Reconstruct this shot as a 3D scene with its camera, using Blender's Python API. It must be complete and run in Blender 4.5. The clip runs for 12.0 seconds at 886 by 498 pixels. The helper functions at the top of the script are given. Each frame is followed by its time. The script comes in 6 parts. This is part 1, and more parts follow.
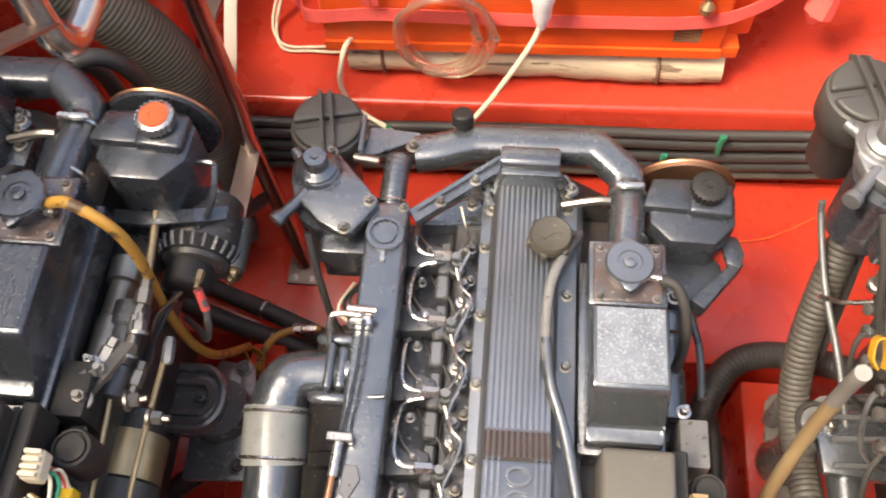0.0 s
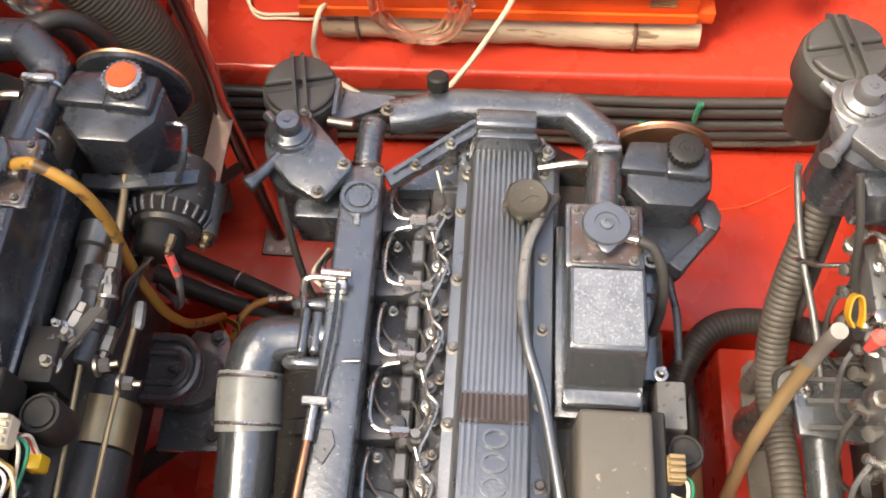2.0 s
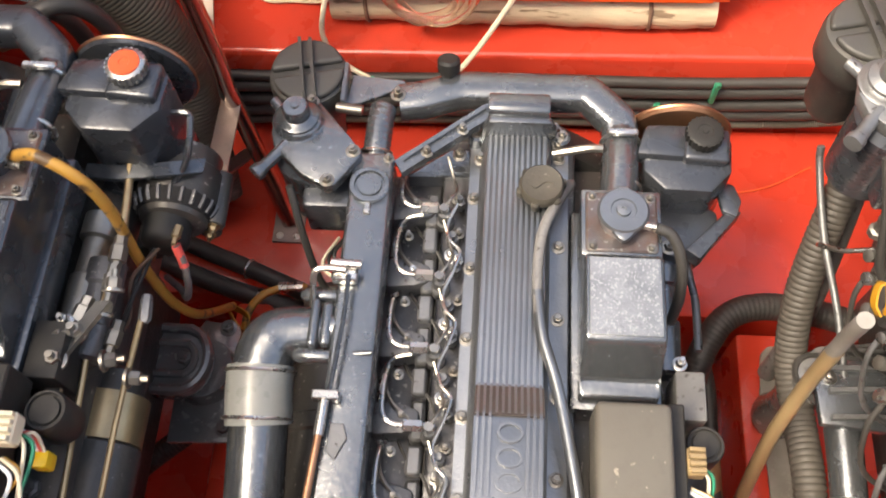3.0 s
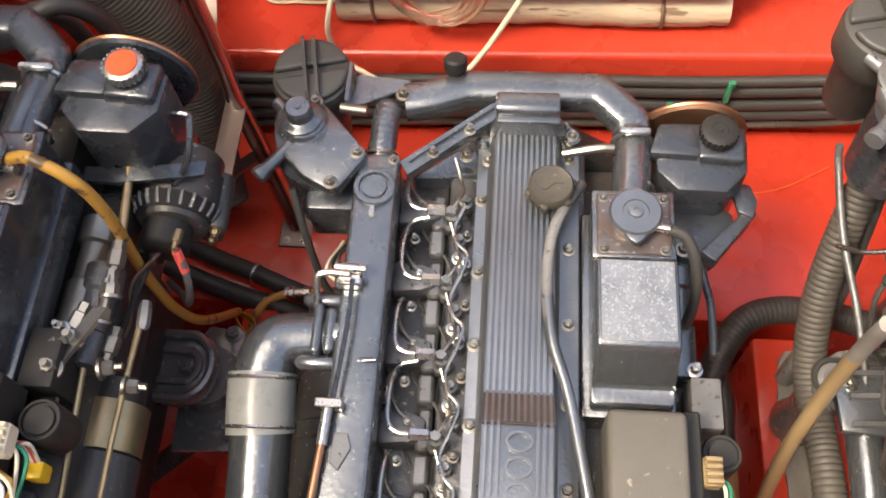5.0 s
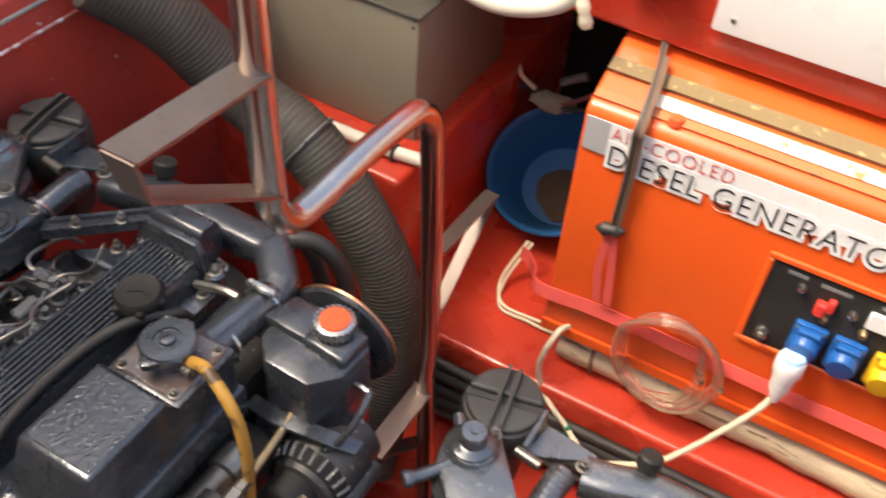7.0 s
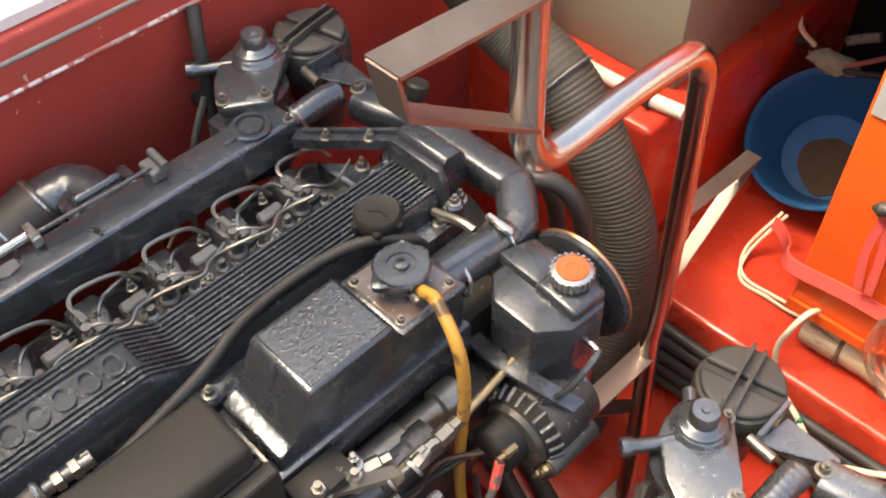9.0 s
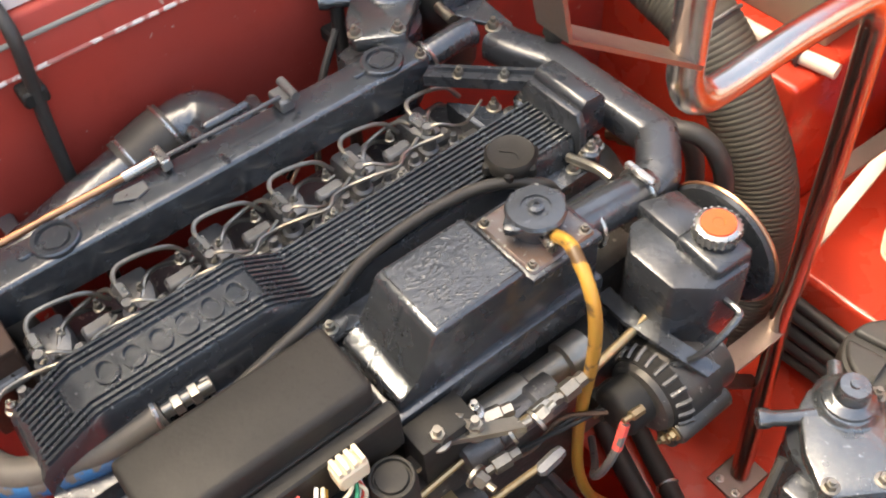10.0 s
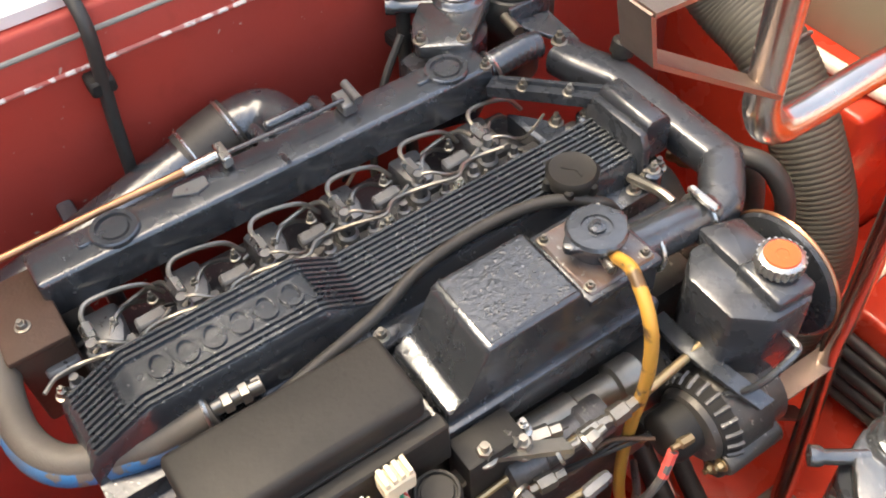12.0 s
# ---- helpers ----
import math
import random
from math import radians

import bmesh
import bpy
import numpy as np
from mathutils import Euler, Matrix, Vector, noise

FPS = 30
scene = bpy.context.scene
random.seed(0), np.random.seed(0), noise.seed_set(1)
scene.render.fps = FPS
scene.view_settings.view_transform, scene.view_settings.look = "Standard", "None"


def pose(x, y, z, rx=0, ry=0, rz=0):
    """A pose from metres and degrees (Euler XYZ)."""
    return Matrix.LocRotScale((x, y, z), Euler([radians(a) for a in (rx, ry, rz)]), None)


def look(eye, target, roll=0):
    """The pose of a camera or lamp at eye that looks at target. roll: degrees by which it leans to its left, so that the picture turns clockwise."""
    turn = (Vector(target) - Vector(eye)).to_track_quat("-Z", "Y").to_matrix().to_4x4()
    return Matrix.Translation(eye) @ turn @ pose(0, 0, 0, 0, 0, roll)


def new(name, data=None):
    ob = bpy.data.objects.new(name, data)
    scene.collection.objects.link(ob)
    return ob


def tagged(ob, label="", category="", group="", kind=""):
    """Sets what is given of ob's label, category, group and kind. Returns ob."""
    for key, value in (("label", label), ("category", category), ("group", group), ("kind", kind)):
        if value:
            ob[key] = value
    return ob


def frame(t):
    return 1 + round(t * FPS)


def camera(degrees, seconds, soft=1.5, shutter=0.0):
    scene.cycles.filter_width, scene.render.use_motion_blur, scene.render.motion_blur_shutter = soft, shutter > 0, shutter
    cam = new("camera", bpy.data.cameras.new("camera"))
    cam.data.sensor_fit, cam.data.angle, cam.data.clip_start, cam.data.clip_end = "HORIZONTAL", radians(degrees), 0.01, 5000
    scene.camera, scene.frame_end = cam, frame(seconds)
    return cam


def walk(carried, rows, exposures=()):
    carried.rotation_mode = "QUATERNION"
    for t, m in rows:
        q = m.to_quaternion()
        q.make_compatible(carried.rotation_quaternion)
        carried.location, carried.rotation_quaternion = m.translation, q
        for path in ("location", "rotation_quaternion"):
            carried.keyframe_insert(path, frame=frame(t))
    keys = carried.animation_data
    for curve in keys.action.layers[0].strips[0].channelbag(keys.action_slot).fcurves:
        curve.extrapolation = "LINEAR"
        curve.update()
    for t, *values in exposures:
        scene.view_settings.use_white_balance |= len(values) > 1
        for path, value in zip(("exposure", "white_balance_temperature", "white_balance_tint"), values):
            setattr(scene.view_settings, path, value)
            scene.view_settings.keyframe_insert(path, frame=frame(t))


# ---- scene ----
cam = camera(50.64, 12.0, soft=1.8, shutter=0.5)
walk(cam, [
    (0, look((-0.0428, -0.7304, 2.3347), (-0.1328, -0.0651, 1.1062), -3.57)),
    (0.5, look((-0.0363, -0.7325, 2.3212), (-0.0885, -0.0621, 1.0932), -0.82)),
    (1, look((-0.0385, -0.7466, 2.3060), (-0.1031, -0.0982, 1.0669), -1.61)),
    (1.5, look((-0.0388, -0.7481, 2.3065), (-0.0974, -0.1075, 1.0630), -1.41)),
    (2, look((-0.0365, -0.7474, 2.3067), (-0.0941, -0.1041, 1.0646), -1.63)),
    (2.5, look((-0.0391, -0.7488, 2.3066), (-0.0990, -0.1058, 1.0644), -1.82)),
    (3, look((-0.0392, -0.7214, 2.2813), (-0.1133, -0.1044, 1.0268), -3.62)),
    (3.2, look((-0.0433, -0.6897, 2.2786), (-0.1099, -0.0757, 1.0222), -3.26)),
    (5, look((-0.0309, -0.7042, 2.2454), (-0.1259, -0.0832, 0.9943), -5.56)),
    (5.5, look((-0.0269, -0.6888, 2.2332), (-0.1123, 0.0303, 1.0350), 3.75)),
    (5.8, look((-0.0146, -0.6897, 2.2546), (-0.1326, 0.1478, 1.1390), 6.20)),
    (6, look((-0.0141, -0.6665, 2.2539), (-0.2048, 0.1922, 1.1647), 3.90)),
    (6.5, look((-0.0434, -0.6153, 2.2293), (-0.3990, 0.2698, 1.2045), 4.24)),
    (7, look((-0.0627, -0.6040, 2.2186), (-0.5167, 0.2708, 1.2244), 4.62)),
    (7.5, look((-0.1026, -0.5881, 2.2006), (-0.6858, 0.2234, 1.2201), 2.71)),
    (7.7, look((-0.1078, -0.5880, 2.1958), (-0.7323, 0.1972, 1.2194), 1.82)),
    (9.3, look((-0.1255, -0.5836, 2.1519), (-0.7935, 0.0374, 1.0898), -2.14)),
    (9.5, look((-0.1314, -0.5913, 2.1436), (-0.8017, 0.0282, 1.0820), -1.99)),
    (10, look((-0.1597, -0.6086, 2.0978), (-0.9003, -0.1119, 1.0185), -5.67)),
    (10.5, look((-0.1619, -0.6063, 2.0824), (-0.9039, -0.1097, 1.0041), -3.97)),
    (11, look((-0.1753, -0.6079, 2.0872), (-0.9332, -0.1393, 1.0074), -5.19)),
    (11.5, look((-0.1810, -0.6248, 2.0984), (-0.9401, -0.1644, 1.0160), -4.28)),
    (12, look((-0.1888, -0.6248, 2.1005), (-0.9604, -0.1644, 1.0269), -4.45)),
], exposures=[(0.0, 1.78, 7700, 10), (6.0, 1.62, 7700, 10), (7.2, 1.62, 7700, 10), (9.5, 2.38, 8500, 8), (11.0, 2.52, 8500, 8), (11.5, 2.65, 8500, 8), (12.0, 2.52, 8500, 8)])

# ---- world and sun: bright overcast daylight through the open hatch ----
world = bpy.data.worlds.new("sky")
scene.world = world
world.use_nodes = True
wn = world.node_tree.nodes
sky = wn.new("ShaderNodeTexSky")
sky.sky_type, sky.sun_disc = "NISHITA", False
sky.sun_elevation, sky.sun_rotation = radians(60), radians(235)
sky.air_density, sky.dust_density, sky.ozone_density = 1.0, 4.0, 1.0
wn["Background"].inputs["Strength"].default_value = 0.15
world.node_tree.links.new(sky.outputs[0], wn["Background"].inputs[0])
sun_data = bpy.data.lights.new("sun", "SUN")
sun_data.energy, sun_data.angle, sun_data.color = 2.2, radians(18), (1.0, 0.96, 0.90)
sun = new("sun", sun_data)
sun.matrix_world = look((-2.3, -1.6, 5.0), (0.0, 0.0, 1.0))


# ---- materials ----
def material(name, base, rough=0.5, metal=0.0, other=None, scale=30.0, amount=0.5, bump=0.1, bump_scale=180.0,
             coat=0.0, stretch=None, specks=None, speck_scale=120.0, speck_cut=0.62, rough_var=0.12, transmission=0.0, ior=1.45):
    """A surface with stains at a large and grain at a small scale, wear specks and fine relief."""
    m = bpy.data.materials.new(name)
    m.use_nodes = True
    nodes, links = m.node_tree.nodes, m.node_tree.links
    shader = nodes["Principled BSDF"]
    coord = nodes.new("ShaderNodeTexCoord")

    def grain(size, detail=4.0):
        n = nodes.new("ShaderNodeTexNoise")
        n.inputs["Scale"].default_value, n.inputs["Detail"].default_value = size, detail
        if stretch:
            m_ = nodes.new("ShaderNodeMapping")
            m_.inputs["Scale"].default_value = stretch
            links.new(coord.outputs["Object"], m_.inputs["Vector"])
            links.new(m_.outputs[0], n.inputs["Vector"])
        else:
            links.new(coord.outputs["Object"], n.inputs["Vector"])
        return n.outputs["Fac"]

    def ramp(value, low, high):
        n = nodes.new("ShaderNodeMapRange")
        n.inputs[1].default_value, n.inputs[2].default_value = low, high
        links.new(value, n.inputs[0])
        return n.outputs[0]

    def mix(fac, a, b):
        n = nodes.new("ShaderNodeMix")
        n.data_type = "RGBA"
        links.new(fac, n.inputs[0])
        for socket, c in ((n.inputs[6], a), (n.inputs[7], b)):
            if isinstance(c, tuple):
                socket.default_value = (*c, 1.0)
            else:
                links.new(c, socket)
        return n.outputs[2]

    other = other or tuple(min(1.0, c * (1.0 - 0.5 * amount)) for c in base)
    big = ramp(grain(scale * 0.25, 5.0), 0.38, 0.68)
    colour = mix(big, base, other)
    fine = grain(scale * 4.0, 3.0)
    colour = mix(ramp(fine, 0.55, 0.85), colour, tuple(c * (1.0 - 0.35 * amount) for c in base))
    if specks:
        colour = mix(ramp(grain(speck_scale, 6.0), speck_cut, speck_cut + 0.05), colour, specks)
    links.new(colour, shader.inputs["Base Color"])
    shader.inputs["Metallic"].default_value = metal
    shader.inputs["IOR"].default_value = ior
    shader.inputs["Transmission Weight"].default_value = transmission
    shader.inputs["Coat Weight"].default_value = coat
    shader.inputs["Coat Roughness"].default_value = 0.12
    r = nodes.new("ShaderNodeMapRange")
    r.inputs[3].default_value, r.inputs[4].default_value = max(0.03, rough - rough_var), min(1.0, rough + rough_var)
    links.new(grain(scale * 1.3, 5.0), r.inputs[0])
    links.new(r.outputs[0], shader.inputs["Roughness"])
    b = nodes.new("ShaderNodeBump")
    b.inputs["Strength"].default_value, b.inputs["Distance"].default_value = bump, 0.002
    links.new(grain(bump_scale, 4.0), b.inputs["Height"])
    links.new(b.outputs[0], shader.inputs["Normal"])
    return m


RED = material("red_gelcoat", (0.56, 0.050, 0.026), 0.28, other=(0.46, 0.038, 0.020), scale=6, bump=0.08, bump_scale=30, coat=0.4, specks=(0.62, 0.12, 0.08), speck_scale=60, speck_cut=0.70)
RED_OLD = material("worn_red_paint", (0.42, 0.05, 0.035), 0.5, other=(0.30, 0.05, 0.04), scale=8, bump=0.15, specks=(0.45, 0.35, 0.30), speck_scale=50, speck_cut=0.68)
WHITE = material("white_deck_paint", (0.82, 0.82, 0.80), 0.45, scale=8, amount=0.2, bump=0.1)
PAINT = material("slate_engine_enamel", (0.185, 0.200, 0.212), 0.24, 0.75, other=(0.125, 0.135, 0.145), scale=26, bump=0.35, bump_scale=120, specks=(0.34, 0.345, 0.345), speck_scale=190, speck_cut=0.64, coat=0.25, rough_var=0.14)
# a darker, slightly bluer copy of PAINT for the west engine
PAINT_WEST = material("blue_black_engine_enamel", (0.115, 0.126, 0.140), 0.25, 0.7, other=(0.075, 0.083, 0.094), scale=24, bump=0.35, bump_scale=120, specks=(0.26, 0.265, 0.265), speck_scale=170, speck_cut=0.66, coat=0.3, rough_var=0.14)
FLAKED = material("flaked_grey_paint", (0.31, 0.325, 0.335), 0.36, 0.6, other=(0.215, 0.23, 0.24), scale=110, bump=0.6, bump_scale=150, specks=(0.43, 0.435, 0.43), speck_scale=260, speck_cut=0.56)
NUT = material("dulled_steel_fitting", (0.34, 0.33, 0.30), 0.36, 0.85, other=(0.20, 0.18, 0.15), scale=40, bump=0.2)
TAUPE = material("taupe_heater_hose", (0.125, 0.108, 0.09), 0.5, other=(0.085, 0.075, 0.062), scale=20, bump=0.2)
RUST_DARK = material("dark_rusty_steel", (0.085, 0.045, 0.03), 0.6, 0.2, other=(0.05, 0.03, 0.022), scale=30, bump=0.4)
VALLEY = material("oily_grey_casting", (0.15, 0.15, 0.152), 0.36, 0.5, other=(0.065, 0.064, 0.064), scale=40, bump=0.6, bump_scale=110, specks=(0.30, 0.29, 0.27), speck_scale=120, speck_cut=0.63)
STAINED = material("rust_stained_enamel", (0.17, 0.185, 0.205), 0.34, 0.6, other=(0.16, 0.10, 0.075), scale=60, bump=0.4, bump_scale=120, specks=(0.34, 0.34, 0.33), speck_scale=110, speck_cut=0.62)
DUCT = material("taupe_flexible_duct", (0.080, 0.072, 0.062), 0.55, other=(0.058, 0.052, 0.045), scale=18, bump=0.2)
SEAL = material("pale_green_seal", (0.24, 0.29, 0.26), 0.6, other=(0.30, 0.22, 0.20), scale=20)
CHIPPED = material("chipped_gelcoat_edge", (0.46, 0.10, 0.08), 0.5, other=(0.50, 0.30, 0.27), scale=60, specks=(0.72, 0.66, 0.62), speck_scale=40, speck_cut=0.50)
SHADE_WALL = material("grey_shade_wall_paint", (0.22, 0.215, 0.205), 0.6, scale=3, bump=0.1)
DUSTY = material("dusty_black_plastic", (0.062, 0.060, 0.053), 0.45, other=(0.045, 0.043, 0.04), scale=30, bump=0.15, specks=(0.16, 0.15, 0.13), speck_scale=80, speck_cut=0.68)
STEP_SHADE = material("brown_step_shade", (0.085, 0.070, 0.062), 0.5, 0.3, other=(0.05, 0.042, 0.038), scale=60, bump=0.3)
TAN = material("tan_fuel_hose", (0.29, 0.21, 0.11), 0.32, other=(0.21, 0.145, 0.075), scale=16, bump=0.1)
IVORY_PIPE = material("ivory_flexible_conduit", (0.66, 0.62, 0.52), 0.4, other=(0.55, 0.50, 0.40), scale=16, bump=0.1)
PAINT_DARK = material("dark_engine_enamel", (0.072, 0.080, 0.092), 0.28, 0.5, other=(0.048, 0.053, 0.062), scale=22, bump=0.3, bump_scale=120, specks=(0.20, 0.20, 0.19), speck_scale=130, speck_cut=0.68, coat=0.3)
CAST = material("grey_cast_alloy", (0.21, 0.215, 0.22), 0.45, 0.6, other=(0.12, 0.12, 0.12), scale=30, bump=0.35, bump_scale=220, specks=(0.05, 0.045, 0.04), speck_scale=90, speck_cut=0.64)
SILVER = material("ribbed_cover_alloy", (0.26, 0.275, 0.29), 0.32, 0.8, other=(0.17, 0.18, 0.19), scale=18, bump=0.25, bump_scale=200)
GREASE = material("oily_black_casting", (0.065, 0.063, 0.060), 0.38, 0.3, other=(0.05, 0.045, 0.04), scale=26, bump=0.5, bump_scale=90, specks=(0.22, 0.21, 0.19), speck_scale=110, speck_cut=0.66)
STEEL = material("zinc_plated_steel", (0.62, 0.61, 0.58), 0.28, 0.95, other=(0.42, 0.40, 0.36), scale=40, bump=0.1)
POLISHED = material("polished_stainless_tube", (0.60, 0.55, 0.51), 0.24, 1.0, other=(0.46, 0.41, 0.37), scale=20, bump=0.06, rough_var=0.08)
BRASS = material("tarnished_brass", (0.46, 0.35, 0.20), 0.36, 0.8, other=(0.28, 0.21, 0.12), scale=40)
COPPER = material("oxidised_copper_rod", (0.50, 0.26, 0.15), 0.35, 0.9, other=(0.32, 0.17, 0.10), scale=40)
RUBBER = material("black_rubber", (0.035, 0.034, 0.032), 0.48, other=(0.045, 0.042, 0.038), scale=30, bump=0.2)
HOSE = material("grey_duct_rubber", (0.082, 0.075, 0.060), 0.62, other=(0.056, 0.050, 0.040), scale=18, bump=0.25)
GREYHOSE = material("worn_grey_hose", (0.10, 0.098, 0.095), 0.45, other=(0.20, 0.196, 0.19), scale=26, bump=0.25, specks=(0.05, 0.045, 0.04), speck_scale=60, speck_cut=0.62)
PLASTIC = material("black_plastic", (0.019, 0.0185, 0.0175), 0.55, other=(0.030, 0.028, 0.025), ior=1.36, scale=30, bump=0.15)
LID = material("dusty_olive_plastic", (0.125, 0.115, 0.095), 0.5, other=(0.09, 0.083, 0.07), scale=16, bump=0.15, specks=(0.28, 0.25, 0.20), speck_scale=70, speck_cut=0.68)
ORANGE = material("orange_powder_coat", (0.84, 0.118, 0.022), 0.36, other=(0.76, 0.098, 0.018), scale=5, amount=0.25, bump=0.06, bump_scale=300, coat=0.2)
RUST = material("rusty_strip", (0.30, 0.17, 0.08), 0.7, other=(0.14, 0.085, 0.05), scale=40, bump=0.3)
CAP_GRIME = material("grimy_cap_plastic", (0.078, 0.070, 0.054), 0.5, other=(0.05, 0.045, 0.036), scale=60, bump=0.3, specks=(0.20, 0.18, 0.14), speck_scale=90, speck_cut=0.64)
LABEL = material("white_vinyl_label", (0.80, 0.80, 0.78), 0.3, scale=12, amount=0.15, bump=0.03)
LABEL_GREY = material("grey_vinyl_label", (0.42, 0.43, 0.43), 0.35, scale=12, amount=0.2, bump=0.03)
INK = material("black_print", (0.02, 0.02, 0.02), 0.4, scale=40, amount=0.2, bump=0.02)
INK_RED = material("red_print", (0.70, 0.05, 0.04), 0.4, scale=40, amount=0.2, bump=0.02)
INK_GREY = material("grey_print", (0.30, 0.30, 0.30), 0.5, scale=40, amount=0.2, bump=0.02)
BRUSHED = material("brushed_stainless_tread", (0.27, 0.215, 0.19), 0.42, 0.9, other=(0.22, 0.18, 0.16), scale=24, bump=0.12, bump_scale=260)
MOUNT = material("oil_wet_cast_mount", (0.20, 0.196, 0.190), 0.24, 0.35, other=(0.12, 0.117, 0.113), scale=34, bump=0.7, bump_scale=70, coat=0.5, specks=(0.30, 0.29, 0.27), speck_scale=90, speck_cut=0.66)
STAINED_LABEL = material("rust_stained_white_strip", (0.78, 0.77, 0.70), 0.4, other=(0.66, 0.58, 0.42), scale=30, amount=0.3, bump=0.1, specks=(0.42, 0.24, 0.10), speck_scale=26, speck_cut=0.60)
RUST_ORANGE = material("rust_streaked_orange_paint", (0.62, 0.17, 0.06), 0.45, other=(0.40, 0.15, 0.06), scale=34, bump=0.2, specks=(0.24, 0.12, 0.06), speck_scale=34, speck_cut=0.60)
OLIVE = material("olive_foam_seal", (0.22, 0.155, 0.075), 0.75, other=(0.20, 0.14, 0.07), scale=26, bump=0.3, specks=(0.40, 0.30, 0.14), speck_scale=50, speck_cut=0.62)
PALE_BLUE = material("pale_blue_plug_face", (0.30, 0.58, 0.86), 0.3, other=(0.70, 0.82, 0.92), scale=40, amount=0.3, bump=0.03)
TAG = material("amber_yellow_tag", (0.46, 0.235, 0.02), 0.42, other=(0.36, 0.17, 0.02), scale=30, amount=0.3, bump=0.08)
BLUE = material("blue_plastic", (0.010, 0.105, 0.36), 0.32, other=(0.008, 0.08, 0.27), scale=14, amount=0.3, bump=0.05)
WORN_BLUE = material("worn_blue_sleeve", (0.02, 0.13, 0.30), 0.5, other=(0.12, 0.115, 0.105), scale=60, amount=0.4, bump=0.2, specks=(0.125, 0.108, 0.09), speck_scale=45, speck_cut=0.55)
BASIN = material("blue_basin_plastic", (0.008, 0.10, 0.26), 0.62, other=(0.006, 0.07, 0.18), scale=10, amount=0.4, bump=0.08)
YELLOW = material("yellow_plastic", (0.72, 0.45, 0.02), 0.4, other=(0.60, 0.36, 0.02), scale=14, amount=0.2, bump=0.05)
AMBER = material("amber_rubber_hose", (0.52, 0.29, 0.055), 0.35, other=(0.40, 0.205, 0.045), scale=22, amount=0.3, bump=0.1, specks=(0.10, 0.06, 0.03), speck_scale=25, speck_cut=0.60)
IVORY = material("ivory_cable", (0.74, 0.66, 0.48), 0.42, scale=20, amount=0.25, bump=0.05)
CREAM = material("cream_painted_panel", (0.27, 0.24, 0.17), 0.55, other=(0.22, 0.195, 0.14), scale=5, amount=0.3, bump=0.1)
WOOD = material("bleached_log", (0.56, 0.46, 0.32), 0.75, other=(0.42, 0.33, 0.22), scale=60, amount=0.8, stretch=(0.12, 1.0, 1.0), bump=1.0, bump_scale=140, specks=(0.20, 0.14, 0.09), speck_scale=60, speck_cut=0.60)
BROWN = material("brown_strap", (0.17, 0.10, 0.065), 0.7, scale=40, bump=0.2)
RIBBON = material("pink_red_ribbon", (0.74, 0.11, 0.09), 0.5, other=(0.62, 0.08, 0.07), scale=18, bump=0.1)
RIBBON_DULL = material("faded_pink_wire", (0.30, 0.10, 0.10), 0.6, scale=30, bump=0.1)
GREEN = material("green_cable_tie", (0.02, 0.22, 0.12), 0.4, scale=30, bump=0.05)
SILT = material("brown_silty_mud", (0.062, 0.036, 0.02), 0.85, other=(0.085, 0.05, 0.03), scale=14, bump=0.05)
PUTTY = material("grey_bedding_putty", (0.27, 0.255, 0.235), 0.7, other=(0.14, 0.125, 0.11), scale=26, bump=0.6, bump_scale=70)
RAG = material("grimy_cotton_rag", (0.42, 0.37, 0.26), 0.85, other=(0.20, 0.18, 0.14), scale=30, bump=0.4)
CLEAR = material("clear_vinyl_tube", (0.90, 0.74, 0.62), 0.10, scale=12, amount=0.1, bump=0.02, transmission=0.93, ior=1.35)
# near-black standing in for shade: behind the shelf and in the alternator vents
DARK = material("unlit_black", (0.012, 0.011, 0.010), 0.8, scale=6, bump=0.1)
SOCKET_ORANGE = material("orange_cap_plastic", (0.80, 0.12, 0.04), 0.4, scale=20, amount=0.3)
CUFF = material("translucent_grey_cuff", (0.25, 0.255, 0.235), 0.3, other=(0.17, 0.175, 0.165), scale=24, bump=0.15)


# ---- mesh helpers ----
def part(name, bm, mat, parent=None, label="", smooth=True, at=None):
    """Links a bmesh as ONE mesh object, under a thing or a part."""
    me = bpy.data.meshes.new(name)
    bmesh.ops.recalc_face_normals(bm, faces=bm.faces)
    bm.to_mesh(me)
    bm.free()
    me.materials.append(mat)
    if smooth:
        me.polygons.foreach_set("use_smooth", [True] * len(me.polygons))
        me.set_sharp_from_angle(angle=radians(38))
    ob = new(name, me)
    if parent is not None:
        ob.parent = parent
    if at is not None:
        ob.matrix_basis = at
    return tagged(ob, label=label)


def thing(name, label, category, at=None, group="", kind=""):
    ob = new(name)
    ob.empty_display_size = 0.05
    if at is not None:
        ob.matrix_basis = at
    return tagged(ob, label, category, group, kind)


def add_box(bm, x0, x1, y0, y1, z0, z1, bevel=0.0, seg=2):
    vs = [bm.verts.new((x, y, z)) for z in (z0, z1) for x, y in ((x0, y0), (x1, y0), (x1, y1), (x0, y1))]
    fs = [bm.faces.new([vs[i] for i in q]) for q in ((3, 2, 1, 0), (4, 5, 6, 7), (0, 1, 5, 4), (1, 2, 6, 5), (2, 3, 7, 6), (3, 0, 4, 7))]
    if bevel:
        es = list({e for f in fs for e in f.edges})
        bmesh.ops.bevel(bm, geom=es, offset=bevel, segments=seg, affect="EDGES", profile=0.5)
    return bm


